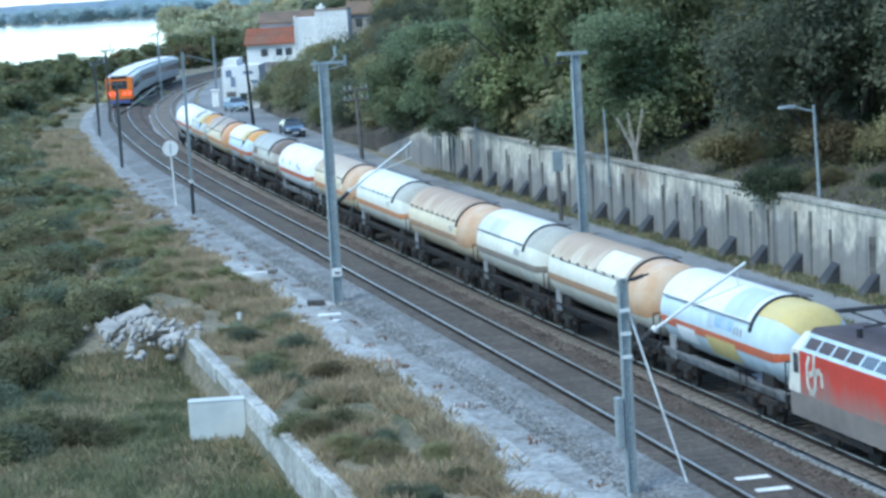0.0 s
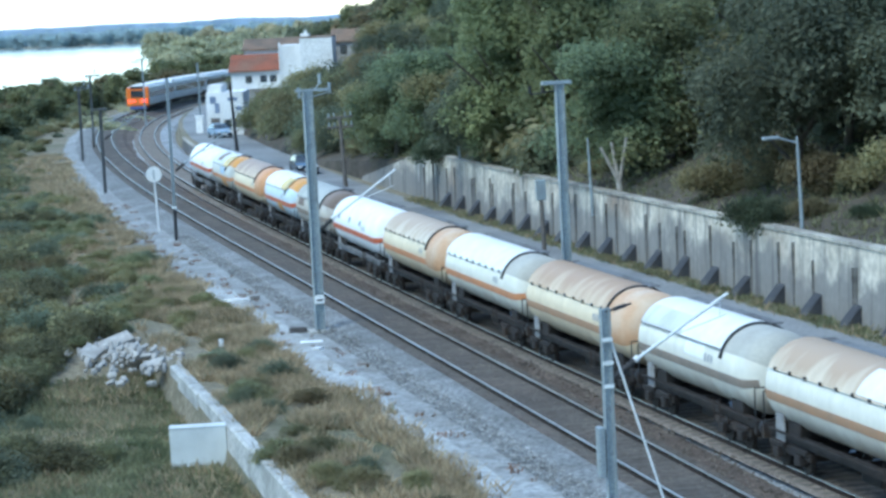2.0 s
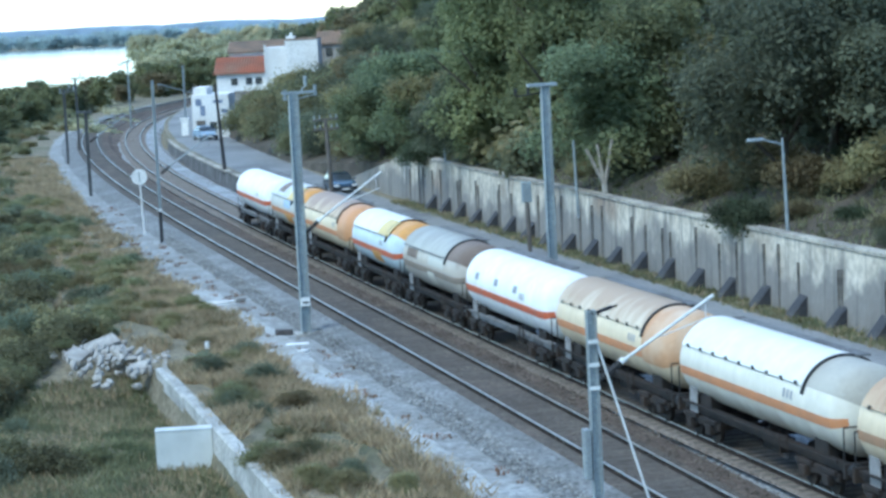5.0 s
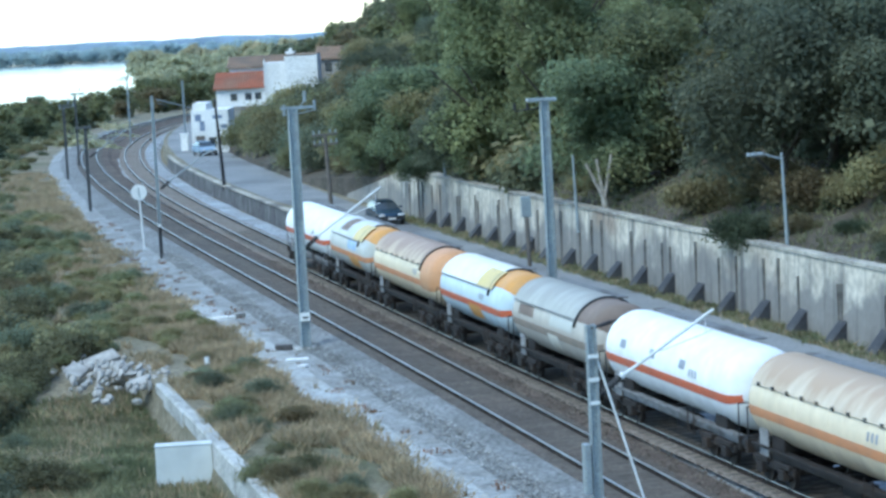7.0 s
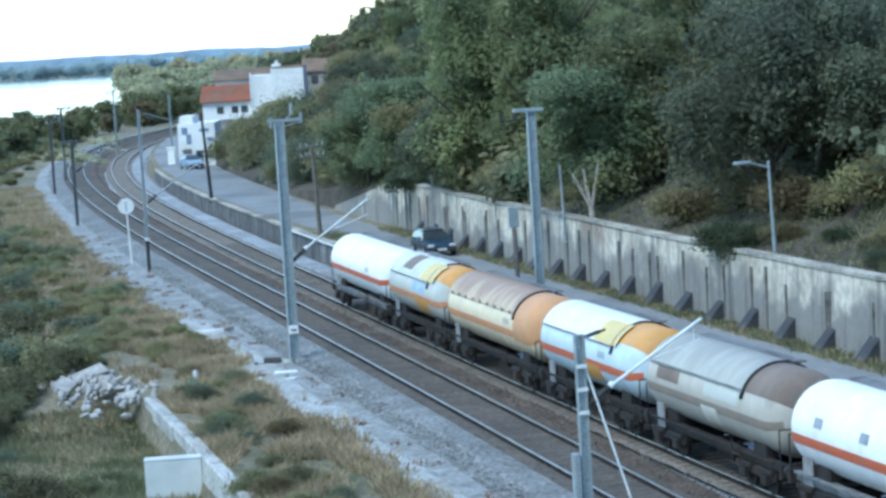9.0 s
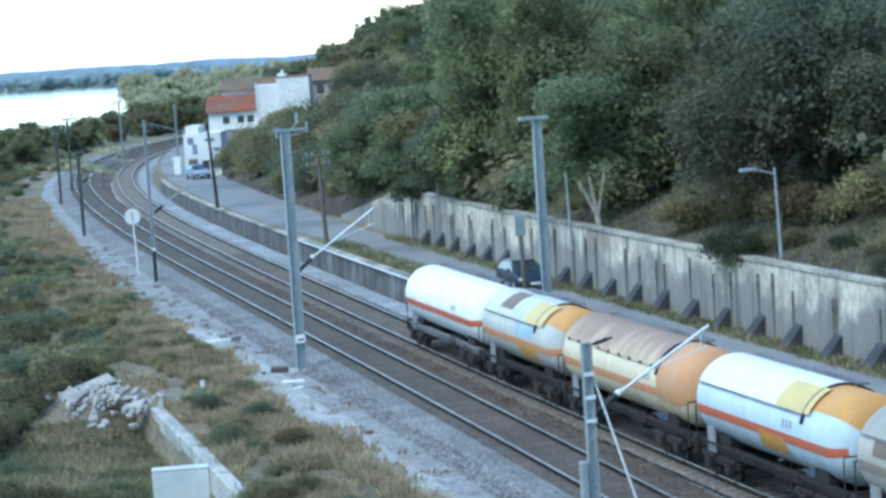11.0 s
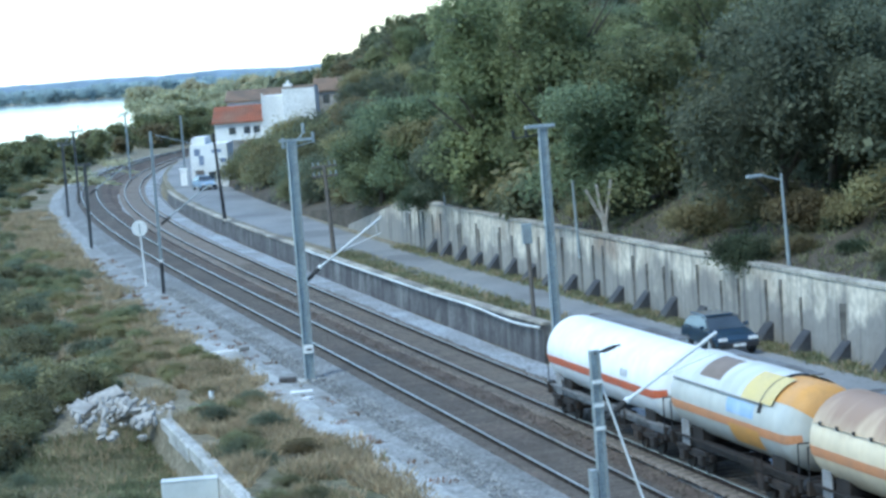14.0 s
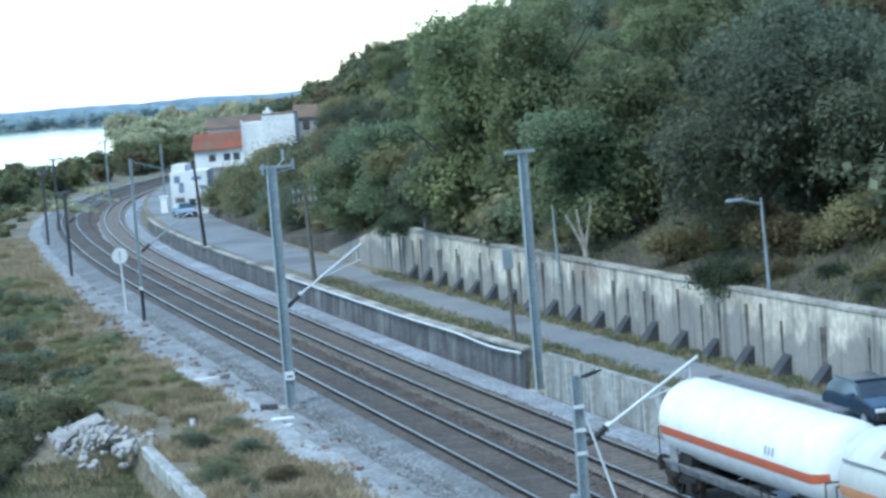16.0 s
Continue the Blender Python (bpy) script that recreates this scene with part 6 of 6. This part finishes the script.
def grasses():
    def meadow(rng):
        s, u = rng.uniform(-25, 40), rng.uniform(-33, -14.2)
        x, y, _ = [float(v) for v in place(TRACK_B, s, u)]
        return (x, y, ground_z(u, s)) if x > -0.225 * y - 2 else None

    def straw(rng):
        q = meadow(rng)
        return q if q and noise.noise((q[0] * 0.3, q[1] * 0.13, 4)) > rng.normal() * 0.12 else None

    def dry(rng):
        if rng.random() < 0.6:
            s = rng.uniform(-10, 60)
            ua = rng.uniform(-9.8, -5.3) if rng.random() < 0.93 else rng.uniform(-6.5, -4.6)
        else:
            s = rng.uniform(40, 190)
            ua = -rng.triangular(lerp(s, [40, 100, 170], [4.9, 4.5, 3.9]), 6.2, 12.5)
        if noise.noise((s * 0.25, ua * 0.5, 3)) < -0.12:
            return None
        x, y, _ = [float(v) for v in place(TRACK_A, s, ua)]
        return (x, y, -0.39 if ua > -10.0 else ground_z(ua - 3.7, s))

    def on_path(rng):
        s, ua = rng.uniform(-8, 120), rng.uniform(-5.9, -3.2)
        if noise.noise((s * 0.8, ua * 1.3, 9)) < 0.34:
            return None
        x, y, _ = [float(v) for v in place(TRACK_A, s, ua)]
        return x, y, -0.345

    def verge(rng):
        s = rng.uniform(-20, 170)
        u = rng.uniform(3.75, 5.7) if rng.random() < 0.6 else rng.uniform(8.0, 9.25)
        x, y, _ = [float(v) for v in place(TRACK_B, s, u)]
        return (x, y, road_z(s) - 0.03) if s < 92 else None

    def bank(rng):
        s, u = rng.uniform(20, 110), rng.uniform(9.9, 22)
        x, y, _ = [float(v) for v in place(TRACK_B, s, u)]
        return (x, y, ground_z(u, s)) if x < 0.21 * y + 2 else None

    blades("meadow_grass", 1, 40000, meadow, 0.25, M["green_grass"], "long mixed green and straw meadow grass")
    blades("meadow_grass", 5, 17000, straw, 0.3, M["dry_grass"], "tall straw-coloured dry grass")
    blades("path_weeds", 2, 28000, dry, 0.36, M["dry_grass"], "dry brown weeds beside the path")
    blades("path_weeds", 3, 3500, dry, 0.3, M["green_grass"], "low green weeds beside the path")
    blades("verge_grass", 4, 8000, verge, 0.2, M["green_grass"], "rough green grass on the road verge")
    blades("verge_grass", 7, 1500, verge, 0.22, M["dry_grass"], "dry straw-coloured grass on the road verge")
    blades("path_weeds", 8, 5000, on_path, 0.13, M["red_weed"], "low reddish weeds on the gravel path")
    blades("bank_grass", 6, 4500, bank, 0.3, M["green_grass"], "dry grass on the bank above the wall")
    rng = random.Random(21)
    weeds = []
    for n in range(210):
        s = rng.uniform(-8, 60) if n < 60 else rng.uniform(35, 130)
        ua = -rng.triangular(5.9, 9.7, 8.5) if s < 36 else -rng.triangular(5.6, 14, 9)
        x, y, _h = [float(v) for v in place(TRACK_A, s, ua)]
        if (x + 14.3) ** 2 + ((y - 95.5) / 2.4) ** 2 < 9:
            continue
        k, size, turn = rng.choice(["bush", "gold", "shrub", "gold"]), rng.uniform(0.25, 0.6), rng.uniform(0, 360)
        if n < 60:
            plant(k, x, y, -0.45, size, turn, 0.8)
        else:
            weeds.append((k, x, y, -0.45, size, radians(turn), 0.8))
    thicket("path_bushes", weeds, 2, 1.4, "small half-dry bushes beside the path", "bushes")
    for _ in range(26):
        s, u = rng.uniform(18, 48), rng.uniform(-30, -17)
        x, y, _h = [float(v) for v in place(TRACK_B, s, u)]
        if (x + 14.3) ** 2 + ((y - 93.5) / 2.2) ** 2 < 16:
            continue
        plant(rng.choice(["bush", "shrub"]), x, y, ground_z(u, s) - 0.15, rng.uniform(0.5, 1.0), rng.uniform(0, 360), 0.8)


def stones(name, seed, n, pick, r0, r1, material, label):
    """Loose angular stones, six corners each, as one piece of stuff."""
    rng = np.random.default_rng(seed)
    verts, faces = [], []
    for _ in range(n):
        x, y, z = pick(rng)
        r = rng.uniform(r0, r1)
        b = len(verts)
        a = rng.uniform(0, 6.28)
        for k in range(4):
            q = r * rng.uniform(0.6, 1.2)
            verts.append((x + q * math.cos(a + k * 1.57), y + q * math.sin(a + k * 1.57), z + r * rng.uniform(-0.2, 0.25)))
        verts += [(x, y, z + r * rng.uniform(0.5, 0.9)), (x, y, z - r * 0.5)]
        for k in range(4):
            faces += [(b + k, b + (k + 1) % 4, b + 4), (b + (k + 1) % 4, b + k, b + 5)]
    tagged(raw(name, verts, faces, material), label, "stones", kind="stuff")


def loose_stones():
    def spot(tr, s0, s1, u0, u1, z):
        def pick(rng):
            s = s0 + (s1 - s0) * rng.random() ** 1.3
            u = rng.uniform(u0, u1)
            x, y, _ = place(tr, s, u)
            return float(x), float(y), z
        return pick

    stones("path_stones", 1, 5000, spot(TRACK_A, -8, 110, -6.2, -2.3, -0.345), 0.02, 0.06, M["stones"], "loose pale stones on the gravel path")
    stones("shoulder_stones", 2, 9000, spot(TRACK_A, -8, 90, -3.3, -1.6, -0.22), 0.03, 0.07, M["stones"], "grey crushed stones on the track shoulder")
    stones("ballast_stones", 3, 9000, spot(TRACK_A, -8, 80, -1.4, 2.3, -0.155), 0.03, 0.07, M["dark_stones"], "dark crushed stones between the rails")
    stones("ballast_stones", 4, 7000, spot(TRACK_B, -8, 80, -1.5, 1.5, -0.165), 0.03, 0.07, M["dark_stones"], "dark crushed stones between the rails")


def forked_tree():
    """A pale forked trunk that shows in the gap above the wall."""
    s, u = nearest(6.85, 112.9)
    t = thing("tree", pose(6.85, 112.9, ground_z(u, s) - 0.3), "dark tree with a pale forked trunk above the wall", "tree", "trees on the slope")
    bm = B()
    rod(bm, (0, 0, 0), (-0.1, 0, 1.0), 0.17, 0.14, 8)
    rod(bm, (-0.1, 0, 0.95), (-0.9, 0, 2.6), 0.11, 0.07, 8)
    rod(bm, (-0.1, 0, 0.95), (-0.35, 0.2, 2.8), 0.11, 0.07, 8)
    rod(bm, (-0.05, 0, 0.9), (0.35, 0, 3.0), 0.09, 0.06, 8)
    part("trunk", bm, M["pale_bark"], t)
    c = new("crown", KINDS["round"][0])
    c.parent = t
    c.matrix_basis = pose(-0.2, 2.6, 1.1) @ Matrix.Diagonal((1.15, 1.0, 0.95, 1))
    c["label"] = "dense leafy crown"


woods()
forked_tree()
grasses()
loose_stones()


# ---- sleepers of both tracks ----
def sleepers():
    bm = B()
    box(bm, -0.12, 0.12, -1.25, 1.25, -0.1, 0.0, 0.015)
    me = bpy.data.meshes.new("sleeper")
    bm.to_mesh(me)
    bm.free()
    for tr in (TRACK_A, TRACK_B):
        g = new("sleeper_row")
        tagged(g, "worn concrete sleepers half buried in dark ballast", "sleepers")
        data = me if tr is TRACK_A else me.copy()
        data.materials.append(M["sleeper"] if tr is TRACK_A else M["sleeper_pale"])
        for k in range(190):
            s = -12 + 0.6 * k
            ob = new("sleeper", data)
            ob.parent = g
            ob.matrix_basis = on(tr, s, 0, -0.136)
    for x, y, rz in ((9.6, 60.3, 76), (10.1, 58.8, 74)):
        bm = B()
        box(bm, -0.16, 0.16, -0.45, 0.45, 0, 0.04, 0.01)
        ob = finish("track_plate", bm, M["white_paint"])
        sx, u = nearest(x, y)
        ob.matrix_basis = on(TRACK_A, sx, 0.1, -0.118)
        tagged(ob, "pale plate lying between the rails", "plate", "plates between the rails")


sleepers()


# ---- what moves ----
REAR = [(0.0, 147.3), (1.5, 130.1), (3.5, 108.8), (7.0, 76.6), (11.0, 46.4), (12.5, 36.0), (14.5, 22.9), (16.0, 13.0)]
CAR_S = [(0.0, 136.0), (3.5, 111.5), (7.0, 87.0), (11.0, 54.6), (12.5, 41.5), (14.5, 25.4), (16.0, 14.2)]
TAIL = [(0.0, 229.0), (0.5, 240.5), (1.0, 252.0), (1.5, 268.0), (2.0, 285.0), (2.5, 308.0), (3.0, 331.0), (3.5, 354.0), (4.0, 377.0), (16.0, 700.0)]


def curve(rows, t, deg=4):
    a = np.array(rows)
    return float(np.polyval(np.polyfit(a[:, 0], a[:, 1], min(deg, len(a) - 1)), t))


def motions():
    times = [0.5 * k for k in range(33)]
    # couplings stretch a little on the far curve
    slack = lambda s: s + 0.00042 * max(0.0, s - 30) ** 2
    back = 0.0
    for w, length in zip(reversed(WAGONS), reversed(LENGTHS)):
        walk(w, [(t, on(TRACK_B, slack(curve(REAR, t) - back - length / 2 + 0.2))) for t in times])
        back += length
    walk(LOCO, [(t, on(TRACK_B, curve(REAR, t) - back - 8.75)) for t in times])
    for i, c in enumerate(RAILCARS):
        walk(c, [(t, on(TRACK_A, float(np.interp(t, *zip(*TAIL))) + 11.7 + 23.3 * i)) for t in times])
    walk(CAR, [(t, on(TRACK_B, curve(CAR_S, t), 6.75, road_z(curve(CAR_S, t)) + 0.03)) for t in times])


motions()
